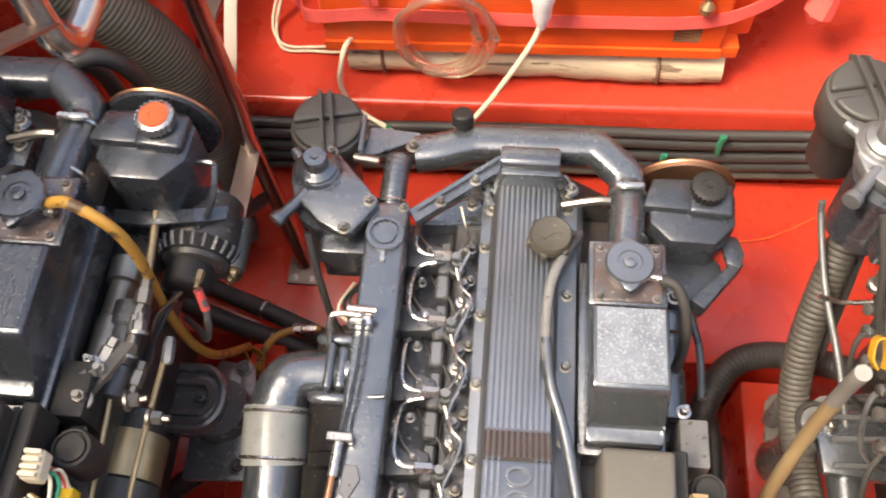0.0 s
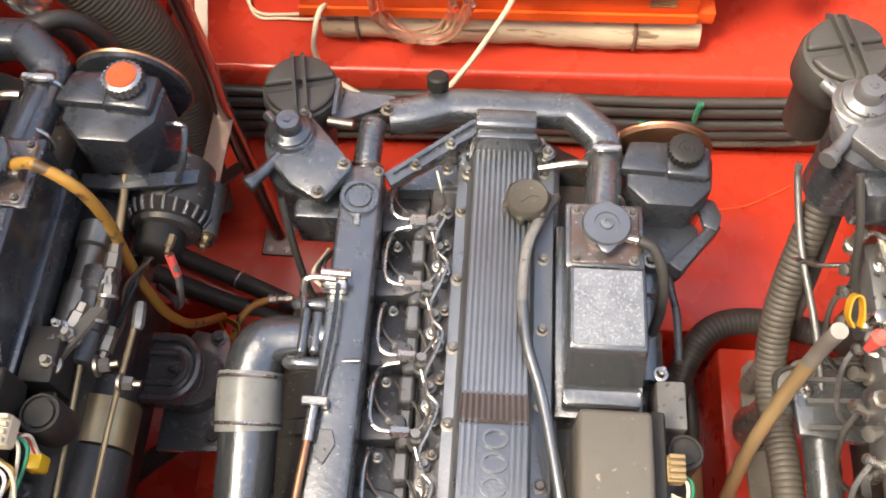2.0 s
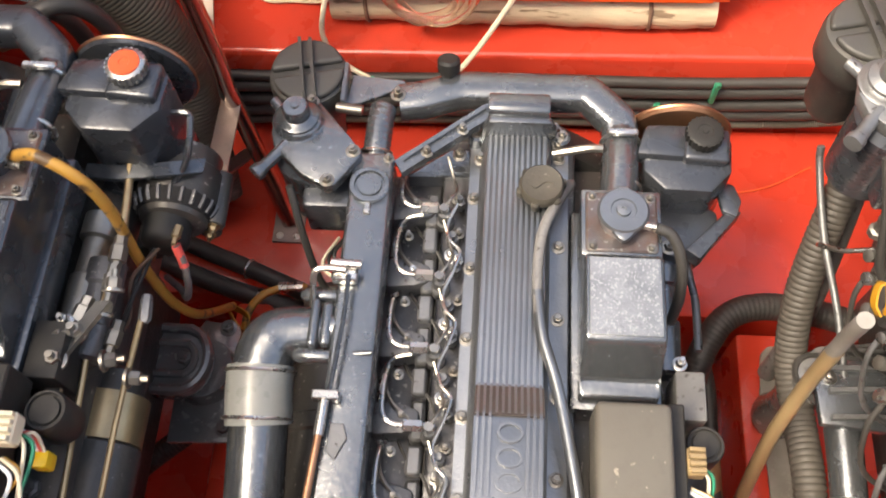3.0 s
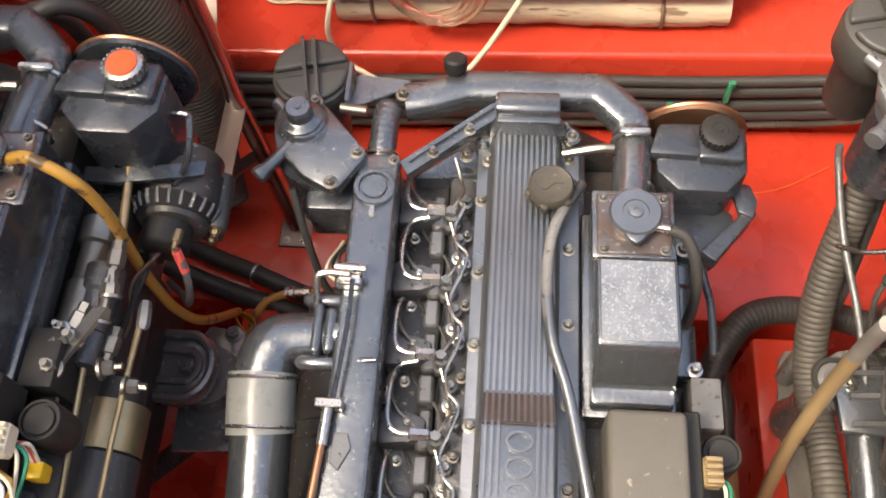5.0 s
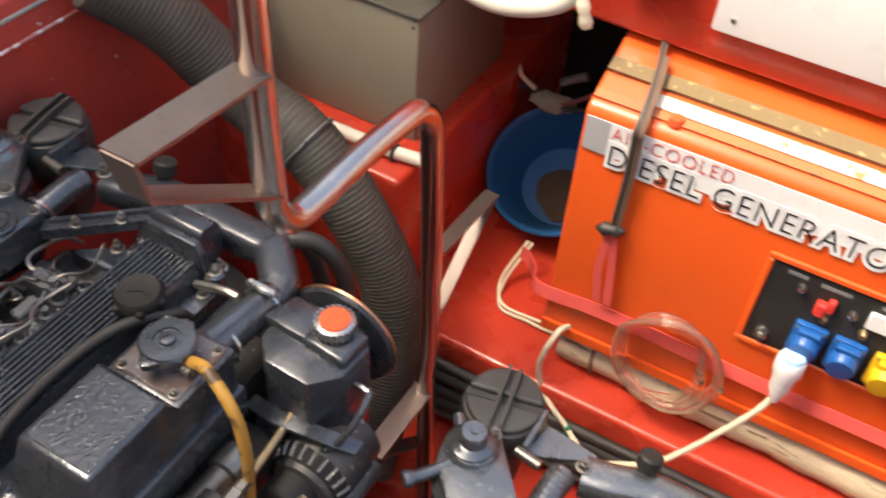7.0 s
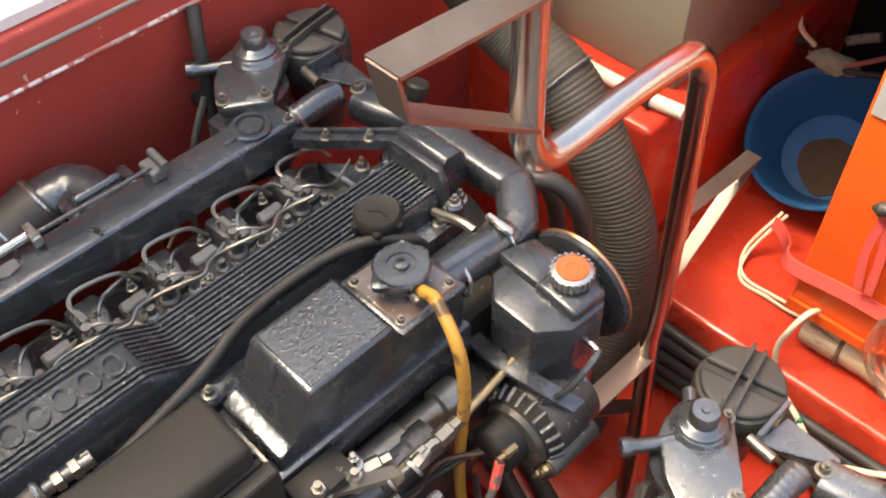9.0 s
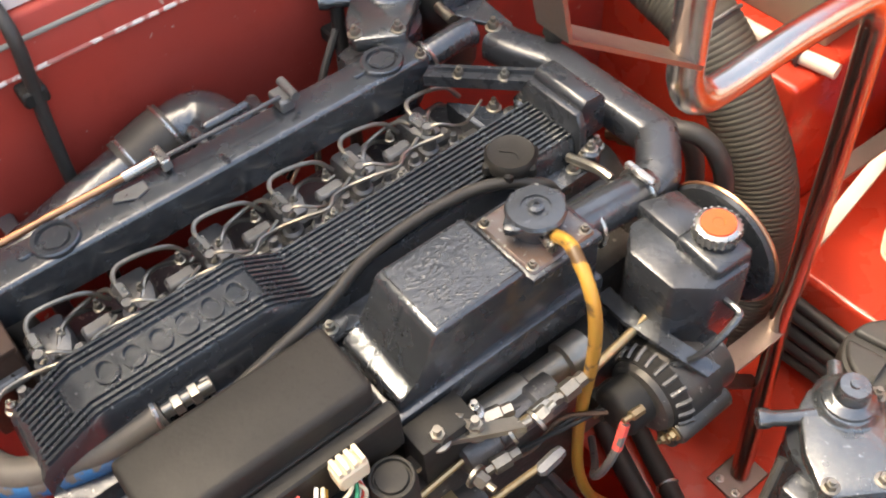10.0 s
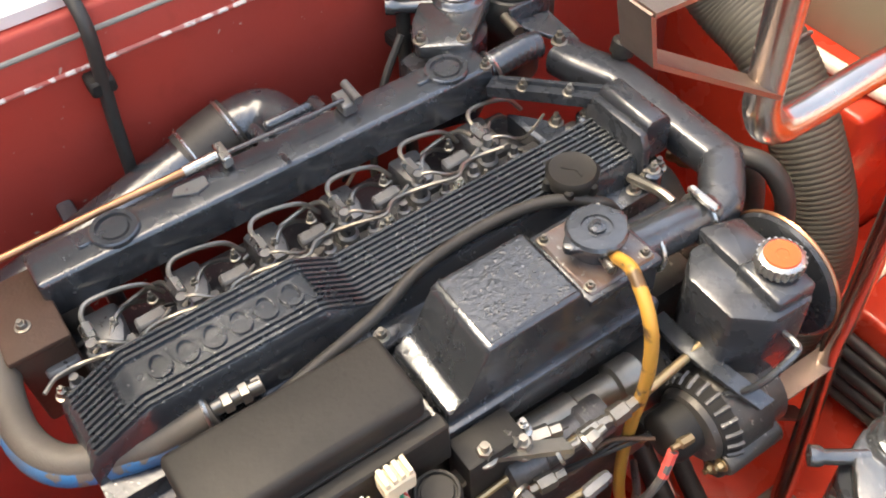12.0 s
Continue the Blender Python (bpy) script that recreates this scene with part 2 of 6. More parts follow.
def add_prism(bm, outline, z0, z1, bevel=0.0, seg=2, swap=None):
    """A prism over a flat outline; swap maps (a, b, c) to x, y, z."""
    put = swap or (lambda a, b, c: (a, b, c))
    lo = [bm.verts.new(put(a, b, z0)) for a, b in outline]
    hi = [bm.verts.new(put(a, b, z1)) for a, b in outline]
    n = len(outline)
    fs = [bm.faces.new(lo[::-1]), bm.faces.new(hi)] + [bm.faces.new((lo[i], lo[(i + 1) % n], hi[(i + 1) % n], hi[i])) for i in range(n)]
    if bevel:
        es = list({e for f in fs for e in f.edges})
        bmesh.ops.bevel(bm, geom=es, offset=bevel, segments=seg, affect="EDGES", profile=0.5)
    return bm


def frames_along(pts):
    pts = [Vector(p) for p in pts]
    tangents = [(pts[min(i + 1, len(pts) - 1)] - pts[max(i - 1, 0)]).normalized() for i in range(len(pts))]
    side = tangents[0].orthogonal().normalized()
    out = []
    for p, t in zip(pts, tangents):
        side = (side - t * side.dot(t))
        side = side.normalized() if side.length > 1e-6 else t.orthogonal().normalized()
        out.append((p, side, t.cross(side)))
    return out


def spline(pts, steps=8):
    p = [Vector(q) for q in pts]
    p = [p[0] * 2 - p[1]] + p + [p[-1] * 2 - p[-2]]
    out = []
    for i in range(1, len(p) - 2):
        for k in range(steps):
            s = k / steps
            a, b, c, d = p[i - 1], p[i], p[i + 1], p[i + 2]
            out.append(0.5 * ((2 * b) + (c - a) * s + (2 * a - 5 * b + 4 * c - d) * s * s + (3 * b - 3 * c + d - a) * s ** 3))
    return out + [p[-2]]


def add_tube(bm, pts, r, seg=10, smooth=8, radius=None):
    """A round tube along pts, closed at its ends; radius(i, n) scales it."""
    path = spline(pts, smooth) if smooth else [Vector(p) for p in pts]
    rings = []
    for i, (p, a, b) in enumerate(frames_along(path)):
        k = r * (radius(i, len(path)) if radius else 1.0)
        rings.append([bm.verts.new(p + (a * math.cos(2 * math.pi * j / seg) + b * math.sin(2 * math.pi * j / seg)) * k) for j in range(seg)])
    for u, v in zip(rings, rings[1:]):
        for j in range(seg):
            bm.faces.new((u[j], u[(j + 1) % seg], v[(j + 1) % seg], v[j]))
    bm.faces.new(rings[0][::-1])
    bm.faces.new(rings[-1])
    return bm


def add_lathe(bm, centre, axis, profile, seg=20):
    """A turned body: profile of (radius, height along axis)."""
    axis = Vector(axis).normalized()
    a = axis.orthogonal().normalized()
    b = axis.cross(a)
    c = Vector(centre)
    rings = []
    for r, h in profile:
        rings.append([bm.verts.new(c + axis * h + (a * math.cos(2 * math.pi * j / seg) + b * math.sin(2 * math.pi * j / seg)) * max(r, 1e-4)) for j in range(seg)])
    for u, v in zip(rings, rings[1:]):
        for j in range(seg):
            bm.faces.new((u[j], u[(j + 1) % seg], v[(j + 1) % seg], v[j]))
    bm.faces.new(rings[0][::-1])
    bm.faces.new(rings[-1])
    return bm


def add_ring(bm, centre, axis, big, small, seg=28, sub=8):
    axis = Vector(axis).normalized()
    a = axis.orthogonal().normalized()
    b = axis.cross(a)
    rings = []
    for i in range(seg):
        t = 2 * math.pi * i / seg
        d = a * math.cos(t) + b * math.sin(t)
        rings.append([bm.verts.new(Vector(centre) + d * (big + small * math.cos(2 * math.pi * j / sub)) + axis * small * math.sin(2 * math.pi * j / sub)) for j in range(sub)])
    for i in range(seg):
        u, v = rings[i], rings[(i + 1) % seg]
        for j in range(sub):
            bm.faces.new((u[j], u[(j + 1) % sub], v[(j + 1) % sub], v[j]))
    return bm


def add_bolt(bm, x, y, z, r=0.008, h=0.008, axis=(0, 0, 1)):
    """A washer, a hex head and a stud end."""
    add_lathe(bm, (x, y, z), axis, [(r * 1.45, 0.0), (r * 1.45, h * 0.25), (r * 1.2, h * 0.3)], 14)
    add_lathe(bm, (x, y, z), axis, [(r, 0.0), (r, h * 0.95), (r * 0.85, h * 1.1)], 6)
    add_lathe(bm, (x, y, z), axis, [(r * 0.5, h), (r * 0.5, h * 1.7)], 8)
    return bm


def add_strip(bm, pts, width, thick, across):
    """A flat bar bent along pts; across is the direction of its width."""
    across = Vector(across).normalized() * (width / 2)
    p = [Vector(q) for q in pts]
    rings = []
    for i, q in enumerate(p):
        t = (p[min(i + 1, len(p) - 1)] - p[max(i - 1, 0)]).normalized()
        up = t.cross(across).normalized() * (thick / 2)
        rings.append([bm.verts.new(q + s * across + k * up) for s, k in ((-1, -1), (1, -1), (1, 1), (-1, 1))])
    for u, v in zip(rings, rings[1:]):
        for j in range(4):
            bm.faces.new((u[j], u[(j + 1) % 4], v[(j + 1) % 4], v[j]))
    bm.faces.new(rings[0][::-1])
    bm.faces.new(rings[-1])
    return bm


def B():
    return bmesh.new()


def structure(name, bm, mat, label):
    return tagged(part(name, bm, mat), label=label, category=name.split("_")[0], kind="structure")

# ---- the engine bay ----
structure("floor", add_box(B(), -1.36, 1.36, -1.66, 0.64, -0.05, 0.0), RED, "glossy red gelcoat bilge floor of the engine bay")
structure("floor_platform", add_prism(B(), [(-1.298, 0.105), (1.298, 0.105), (1.298, 0.628), (-0.80, 0.582), (-1.298, 0.582)], 0.003, 0.310, 0.010, 2), RED, "glossy red gelcoat platform below the shelf")
structure("shelf", add_prism(B(), [(-0.812, 0.585), (1.36, 0.632), (1.36, 1.50), (-0.812, 1.50)], 0.0, 0.585, 0.014, 3), RED, "red gelcoat shelf with a rounded front edge")
structure("wall_bench", add_box(B(), -1.36, -0.816, 0.625, 1.50, 0.0, 0.945, 0.014, 3), RED, "raised red gelcoat bench beside the shelf")
# coloured near-black in place of the shade under the deck
structure("wall_north", add_box(B(), -1.36, 1.36, 1.504, 1.56, 0.0, 1.70), DARK, "back wall behind the shelf, its shade put into a near-black colour")
for nm, sx in (("wall_west", -1), ("wall_east", 1)):
    bm = add_prism(B(), [(1.30, 0.004), (1.30, 1.320), (1.314, 1.392), (1.36, 1.392), (1.36, 0.004)], -1.60, 1.50, 0.006, 2, swap=lambda a, b, c, s=sx: (s * a, c, b))
    structure(nm, bm, RED_OLD, "faded red hull side with a chipped upper edge")
    bm = add_tube(B(), [(sx * 1.308, -1.6, 1.362), (sx * 1.308, 1.5, 1.362)], 0.004, 8, 0)
    structure("trim_" + nm[5:], bm, SEAL, "pale green rubber hatch seal along the hull side")
    bm = add_tube(B(), [(sx * 1.299, -1.59, 1.319), (sx * 1.299, 1.49, 1.319)], 0.0035, 8, 0)
    structure("trim_chipped_" + nm[5:], bm, CHIPPED, "chipped pale edge line along the hull side")
structure("wall_south", add_box(B(), -1.30, 1.30, -1.66, -1.60, 0.0, 1.40), RED_OLD, "faded red aft wall of the engine bay")
structure("deck_west", add_box(B(), -4.0, -1.330, -4.0, 4.0, 1.394, 1.410), WHITE, "white painted deck beside the hatch")
structure("deck_east", add_box(B(), 1.330, 4.0, -4.0, 4.0, 1.394, 1.410), WHITE, "white painted deck beside the hatch")
structure("deck_south", add_box(B(), -1.326, 1.326, -4.0, -1.664, 1.394, 1.410), WHITE, "white painted deck behind the hatch")
# unseen walls added beyond the deck to block sun and darken reflections
structure("wall_cabin_west", add_box(B(), -2.70, -2.60, -0.95, 4.0, 1.412, 4.15), SHADE_WALL, "unseen grey wall added to darken reflections in the west engine")
structure("wall_cabin_aft", add_box(B(), -2.70, -2.60, -4.0, -0.954, 1.412, 5.35), SHADE_WALL, "unseen tall grey wall added to keep sun off the west engine")
structure("wall_cabin_south", add_box(B(), -2.59, 4.0, -2.90, -2.80, 1.412, 3.0), SHADE_WALL, "unseen grey wall added to darken reflections from the south")
bm = add_box(B(), -1.36, 1.36, 0.80, 0.85, 1.345, 1.80, 0.012, 3)
structure("wall_coaming", bm, RED, "red gelcoat hatch coaming over the shelf")
structure("deck_north", add_box(B(), -1.40, 1.40, 0.854, 4.0, 1.72, 1.79), WHITE, "white painted deck ahead of the hatch")
for nm, x0, x1, top in (("bed_west", -0.595, -0.515, 0.398), ("bed_far_west", -1.21, -1.13, 0.398), ("bed_port", -0.345, -0.265, 0.200), ("bed_starboard", 0.265, 0.345, 0.200), ("bed_east", 0.495, 0.60, 0.355), ("bed_far_east", 1.11, 1.19, 0.355)):
    structure("trim_" + nm, add_box(B(), x0, x1, -1.60, 0.055, 0.002, top, 0.012, 2), RED, "red gelcoat engine bed along the bilge")

def corrugated(pts, r, pitch, deep, seg=20):
    path = spline(pts, 40)
    length = sum((b - a).length for a, b in zip(path, path[1:]))
    n = int(length / pitch) * 4
    # even spacing along the way
    acc, total = [0.0], 0.0
    for a, b in zip(path, path[1:]):
        total += (b - a).length
        acc.append(total)
    out, j = [], 0
    for i in range(n + 1):
        s = total * i / n
        while j < len(acc) - 2 and acc[j + 1] < s:
            j += 1
        f = (s - acc[j]) / max(acc[j + 1] - acc[j], 1e-9)
        out.append(path[j].lerp(path[j + 1], f))
    return add_tube(B(), out, r, seg, 0, radius=lambda i, m: 1.0 - (deep if i % 4 == 0 else 0.25 * deep if i % 2 else 0.0))



LIFT = 0.8


def build_engine(loc, label, kind):
    """A straight-six diesel; local x across, y along, z up from the valve cover's top."""
    eng = thing("marine_diesel_engine", label, "engine", pose(loc[0], loc[1], loc[2] + 1.0 - LIFT), "row of marine diesels")
    up = Matrix.Translation((0, 0, LIFT))
    body = {"R": CAST, "L": PAINT_WEST, "M": PAINT}[kind]
    cover_mat = PAINT_WEST if kind == "L" else SILVER
    metal = NUT
    pipe_mat = NUT if kind == "L" else STEEL

    def p(name, bm, mat, lab="", under=None, smooth=True):
        return part(name, bm, mat, under or eng, lab, smooth, None if under else up)

    # block, head, sump, mounts
    bm = add_box(B(), -0.19, 0.185, -0.66, 0.13, -0.48, -0.105, 0.02, 2)
    block = p("engine_block", bm, GREASE, "oily black cast engine block")
    for k in range(7):
        for x in (-0.196, 0.191):
            part("block_rib", add_box(B(), x - 0.008, x + 0.008, -0.62 + 0.11 * k, -0.60 + 0.11 * k, -0.44, -0.16, 0.004, 1), GREASE, block)
    p("cylinder_head", add_box(B(), -0.125, 0.092, -0.655, 0.150, -0.108, -0.068, 0.006, 2), VALLEY)
    p("valley_tray", add_box(B(), -0.235, -0.128, -0.640, 0.095, -0.150, -0.098, 0.008, 2), VALLEY, "oily grey valley between head and manifold")
    p("sump", add_prism(B(), [(-0.15, -0.64), (0.15, -0.64), (0.15, 0.10), (-0.15, 0.10)], -0.70, -0.478, 0.03, 3), GREASE)
    p("timing_cover", add_prism(B(), [(-0.17, -0.45), (0.17, -0.45), (0.15, -0.12), (0.06, -0.05), (-0.06, -0.05), (-0.15, -0.12)], 0.128, 0.185, 0.012, 2, swap=lambda a, b, c: (a, c, b)), GREASE)
    # added black box stands in for the dark bilge under the starter
    if kind == "L":
        p("flank_filler", add_box(B(), 0.165, 0.198, -0.64, 0.02, -0.66, -0.300, 0.012, 3), GREASE, "black filler box added for the dark gap under the starter")
    # added black cylinder stands in for the shadowed gap beside the elbow
    flank = None if kind == "R" else p("gap_filler", add_lathe(B(), (-0.312, -0.62, -0.300), (0, 1, 0), [(0.040, 0.0), (0.066, 0.012), (0.068, 0.30), (0.074, 0.305), (0.074, 0.33), (0.068, 0.335), (0.068, 0.56), (0.045, 0.58)], 24), GREASE, "black filler cylinder added for the dark gap below the manifold")
    for y in () if kind == "R" else (-0.50, -0.20):
        part("filler_band", add_ring(B(), (-0.312, y, -0.300), (0, 1, 0), 0.069, 0.004, 28, 6), NUT, flank)
    for s in (-1, 1):
        for y in (-0.125, -0.55):
            if kind == "L" and s == 1 and y > -0.3:
                continue
            bm = add_prism(B(), [(s * 0.17, y - 0.07), (s * 0.17, y + 0.07), (s * 0.29, y + 0.055), (s * 0.335, y + 0.02), (s * 0.335, y - 0.02), (s * 0.29, y - 0.055)], -0.56, -0.52, 0.008, 2)
            mount = p("engine_mount", bm, MOUNT, "ribbed black cast engine mount")
            for k in (-0.042, -0.016, 0.016, 0.042):
                part("mount_rib", add_box(B(), min(s * 0.17, s * 0.285), max(s * 0.17, s * 0.285), y + k - 0.005, y + k + 0.005, -0.525, -0.495, 0.003, 1), MOUNT, mount)
            part("rubber_pillar", add_lathe(B(), (s * 0.295, y, -0.80), (0, 0, 1), [(0.048, 0.0), (0.050, 0.02), (0.040, 0.06), (0.040, 0.20), (0.050, 0.22), (0.046, 0.245)], 20), MOUNT, mount)
            part("bolt", add_bolt(B(), s * 0.300, y, -0.520, 0.013, 0.016), CAST, mount)
            part("washer_ring", add_ring(B(), (s * 0.300, y, -0.520), (0, 0, 1), 0.036, 0.006, 26, 6), GREASE, mount)

    # valve cover with its ribs
    prof = [(-0.075, -0.070), (-0.082, -0.066), (-0.082, -0.038), (-0.066, -0.036), (-0.060, -0.008), (-0.055, 0.0), (0.041, 0.0), (0.046, -0.008), (0.050, -0.0362), (0.078, -0.038), (0.080, -0.066), (0.074, -0.070)]
    rise = 0.034
    bm = B()
    rings = []
    for y, d in ((-0.662, -0.016), (-0.652, 0.0), (-0.586, rise - 0.004), (-0.578, rise), (-0.362, rise), (-0.354, rise - 0.003), (-0.309, 0.003), (-0.302, 0.0), (0.128, 0.0), (0.136, -0.006)):
        rings.append([bm.verts.new((a, y, b + d if b > -0.02 else b)) for a, b in prof])
    n = len(prof)
    for u, v in zip(rings, rings[1:]):
        for j in range(n):
            bm.faces.new((u[j], u[(j + 1) % n], v[(j + 1) % n], v[j]))
    bm.faces.new(rings[0][::-1]), bm.faces.new(rings[-1])
    cover = p("valve_cover", bm, cover_mat, "ribbed alloy valve cover with a raised lettered end")
    for k in range(11):
        x = -0.0500 + k * 0.0087
        path = [(x, -0.648, 0.003), (x, -0.587, rise - 0.003), (x, -0.577, rise + 0.001), (x, -0.362, rise + 0.001), (x, -0.354, rise - 0.002), (x, -0.309, 0.004), (x, -0.302, 0.001), (x, 0.122, 0.001)]
        if 3 <= k <= 7:
            part("rib", add_strip(B(), [(x, -0.645, 0.0045), (x, -0.600, 0.0255)], 0.0040, 0.0065, (1, 0, 0)), cover_mat, cover, smooth=False)
            path = path[4:]
        part("rib", add_strip(B(), path, 0.0040, 0.0065, (1, 0, 0)), cover_mat, cover, smooth=False)
    for k in range(6):
        y = -0.380 - 0.0335 * k
        loop = [(-0.0045 + 0.0165 * math.cos(a), y + 0.0125 * math.sin(a), rise + 0.0012) for a in [2 * math.pi * i / 24 for i in range(25)]]
        part("emblem_ring", add_strip(B(), loop, 0.0050, 0.0040, (0, 0, 1)), cover_mat, cover)
    # brown strip paints the dark reflection on the step's slope
    if kind == "M":
        part("shaded_step", add_strip(B(), [(-0.0065, -0.357, rise - 0.0005), (-0.0065, -0.352, rise - 0.0025), (-0.0065, -0.307, 0.0035)], 0.097, 0.0045, (1, 0, 0)), STEP_SHADE, cover, "brown shade painted across the cover's sloped step", smooth=False)
    for y in (0.019, -0.105, -0.222, -0.342, -0.460, -0.580):
        part("bolt", add_bolt(B(), -0.073, y, -0.037, 0.0075, 0.009), metal, cover)
    for y in (0.10, -0.062, -0.184, -0.305, -0.425, -0.55):
        part("bolt", add_bolt(B(), 0.063, y, -0.037, 0.0075, 0.009), metal, cover)
    bm = add_lathe(B(), (0.032, 0.013, -0.004), (0, 0, 1), [(0.026, 0.0), (0.026, 0.016), (0.0335, 0.018), (0.035, 0.024), (0.0345, 0.034), (0.031, 0.0385), (0.028, 0.0375), (0.010, 0.0372)], 34)
    add_strip(bm, spline([(0.014, 0.010, 0.0338), (0.022, 0.004, 0.0340), (0.030, 0.010, 0.0340), (0.038, 0.016, 0.0340), (0.050, 0.014, 0.0338)], 4), 0.003, 0.002, (0, 1, 0))
    cap_grips = []
    for k in range(6):
        a = 2 * math.pi * (k + 0.25) / 6
        cap_grips.append(B())
        add_lathe(cap_grips[-1], (0.032 + 0.033 * math.cos(a), 0.013 + 0.033 * math.sin(a), 0.010), (0, 0, 1), [(0.0065, 0.0), (0.0075, 0.004), (0.0070, 0.014), (0.004, 0.017)], 10)
    oil_cap = p("oil_filler_cap", bm, CAP_GRIME if kind == "M" else PLASTIC, "grimy scalloped oil filler cap" if kind == "M" else "black scalloped oil filler cap")
    for g in cap_grips:
        part("grip_lobe", g, CAP_GRIME if kind == "M" else PLASTIC, oil_cap)
    bm = add_tube(B(), [(0.082, 0.050, -0.030), (0.076, 0.030, -0.004), (0.052, -0.018, 0.012), (0.034, -0.070, 0.013), (0.029, -0.147, 0.013), (0.038, -0.230, 0.012), (0.062, -0.310, 0.006), (0.090, -0.454, 0.000), (0.108, -0.56, -0.03), (0.10, -0.64, -0.10)], 0.0085, 12)
    bh = p("breather_hose", bm, GREYHOSE if kind == "M" else RUBBER, "worn grey breather hose" if kind == "M" else "")
    if kind == "M":
        part("bare_length", add_tube(B(), [(0.0295, -0.160, 0.0130), (0.038, -0.230, 0.012), (0.062, -0.310, 0.006), (0.090, -0.454, 0.000), (0.108, -0.56, -0.03), (0.10, -0.64, -0.10)], 0.0088, 12), SILVER, bh, "silvery worn length of hose")

    # intake manifold, runners, injectors and their pipes
    bm = add_box(B(), *((-0.226, -0.196, -0.625, 0.060, -0.110, -0.050) if kind == "R" else (-0.266, -0.200, -0.625, 0.060, -0.035, 0.030)), 0.007, 3)
    man = p("intake_manifold", bm, body, "long painted intake manifold")
    for y in () if kind == "R" else (-0.003, -0.512):
        bm = add_lathe(B(), (-0.233, y, 0.028), (0, 0, 1), [(0.032, 0.0), (0.032, 0.007), (0.030, 0.009), (0.024, 0.009), (0.0225, 0.004), (0.0195, 0.004), (0.018, 0.0075), (0.006, 0.008)], 32)
        disc = part("blanking_disc", bm, body, man)
        part("disc_tab", add_box(B(), -0.239, -0.228, y - 0.050, y - 0.029, 0.0285, 0.034, 0.002, 1), STEEL if kind == "M" else body, disc)
    part("bolt", add_bolt(B(), -0.208, 0.048, -0.051 if kind == "R" else 0.029, 0.006, 0.008), metal, man)
    for k in range(6):
        y = 0.030 - 0.1175 * k
        bm = add_prism(B(), [(-0.205, y - 0.048), (-0.160, y - 0.044), (-0.135, y - 0.036), (-0.135, y - 0.006), (-0.160, y + 0.002), (-0.205, y + 0.006)], -0.100, -0.052, 0.009, 2)
        add_box(bm, -0.150, -0.128, y - 0.052, y + 0.010, -0.098, -0.060, 0.005, 1)
        part("intake_runner", bm, CAST, man, "stained cast alloy runner")
    rng = random.Random(4)
    for k in range(6):
        y = -0.011 - 0.1175 * k
        bm = add_lathe(B(), (-0.118, y - 0.002, -0.075), (0, 0, 1), [(0.015, 0.0), (0.015, 0.022), (0.011, 0.026), (0.011, 0.048), (0.007, 0.052), (0.007, 0.066)], 12)
        add_lathe(bm, (-0.095, y + 0.026, -0.060), (0, 0, 1), [(0.009, 0.0), (0.009, 0.02), (0.005, 0.022), (0.005, 0.034)], 6)
        add_lathe(bm, (-0.104, y - 0.038, -0.062), (0, 0, 1), [(0.010, 0.0), (0.010, 0.016), (0.006, 0.018), (0.006, 0.030)], 8)
        inj = p("injector", bm, CAST, "grimy fuel injector")
        part("union_nut", add_lathe(B(), (-0.152, y, -0.018), (1, 0, 0), [(0.0065, -0.004), (0.0092, -0.002), (0.0092, 0.024), (0.0060, 0.026), (0.0060, 0.042)], 6), STEEL, inj)
        bm = add_tube(B(), [(-0.15, y, -0.018), (-0.172, y + 0.002, -0.016), (-0.186, y + 0.016, -0.016), (-0.189, y + 0.052, -0.022), (-0.187, y + 0.085, -0.034), (-0.182, y + 0.105, -0.06)], 0.0036, 8, 5)
        part("injection_pipe", bm, pipe_mat, inj)
        for dx, dy, dz, r in ((-0.098, 0.045, -0.062, 0.0075), (-0.092, -0.020, -0.060, 0.006), (-0.108, -0.062, -0.064, 0.0075), (-0.165, 0.028, -0.060, 0.006), (-0.172, -0.030, -0.056, 0.0055)):
            part("stud_nut", add_bolt(B(), dx + rng.uniform(-0.003, 0.003), y + dy + rng.uniform(-0.004, 0.004), dz, r, 0.011), NUT if rng.random() < 0.6 else STEEL, inj)
        part("leak_off_pipe", add_tube(B(), [(-0.118, y, -0.012), (-0.108, y + 0.014, -0.008), (-0.100, y + 0.034, -0.018), (-0.106, y + 0.06, -0.030), (-0.118, y + 0.098, -0.020)], 0.0024, 6, 5), NUT, inj)
        part("deep_pipe", add_tube(B(), [(-0.150, y + 0.02, -0.055), (-0.176, y + 0.04, -0.050), (-0.190, y + 0.07, -0.062), (-0.190, y + 0.10, -0.085)], 0.0034, 6, 5), NUT, inj)
        if k % 2 == 0:
            bm = add_tube(B(), [(-0.152, y - 0.006, -0.030), (-0.178, y - 0.012, -0.036), (-0.196, y - 0.035, -0.055), (-0.198, y - 0.09, -0.075), (-0.192, y - 0.14, -0.09)], 0.0036, 8, 5)
            part("injection_pipe", bm, pipe_mat, inj)
        bm = add_box(B(), -0.150, -0.128, y - 0.065, y - 0.022, -0.058, -0.040, 0.004, 1)
        part("injector_clamp", bm, CAST, inj)
    pts = []
    for k in range(6):
        y = 0.020 - 0.1175 * k
        pts += [(-0.098, y - 0.02, -0.020), (-0.112, y - 0.055, -0.028), (-0.106, y - 0.085, -0.022), (-0.090, y - 0.105, -0.020)]
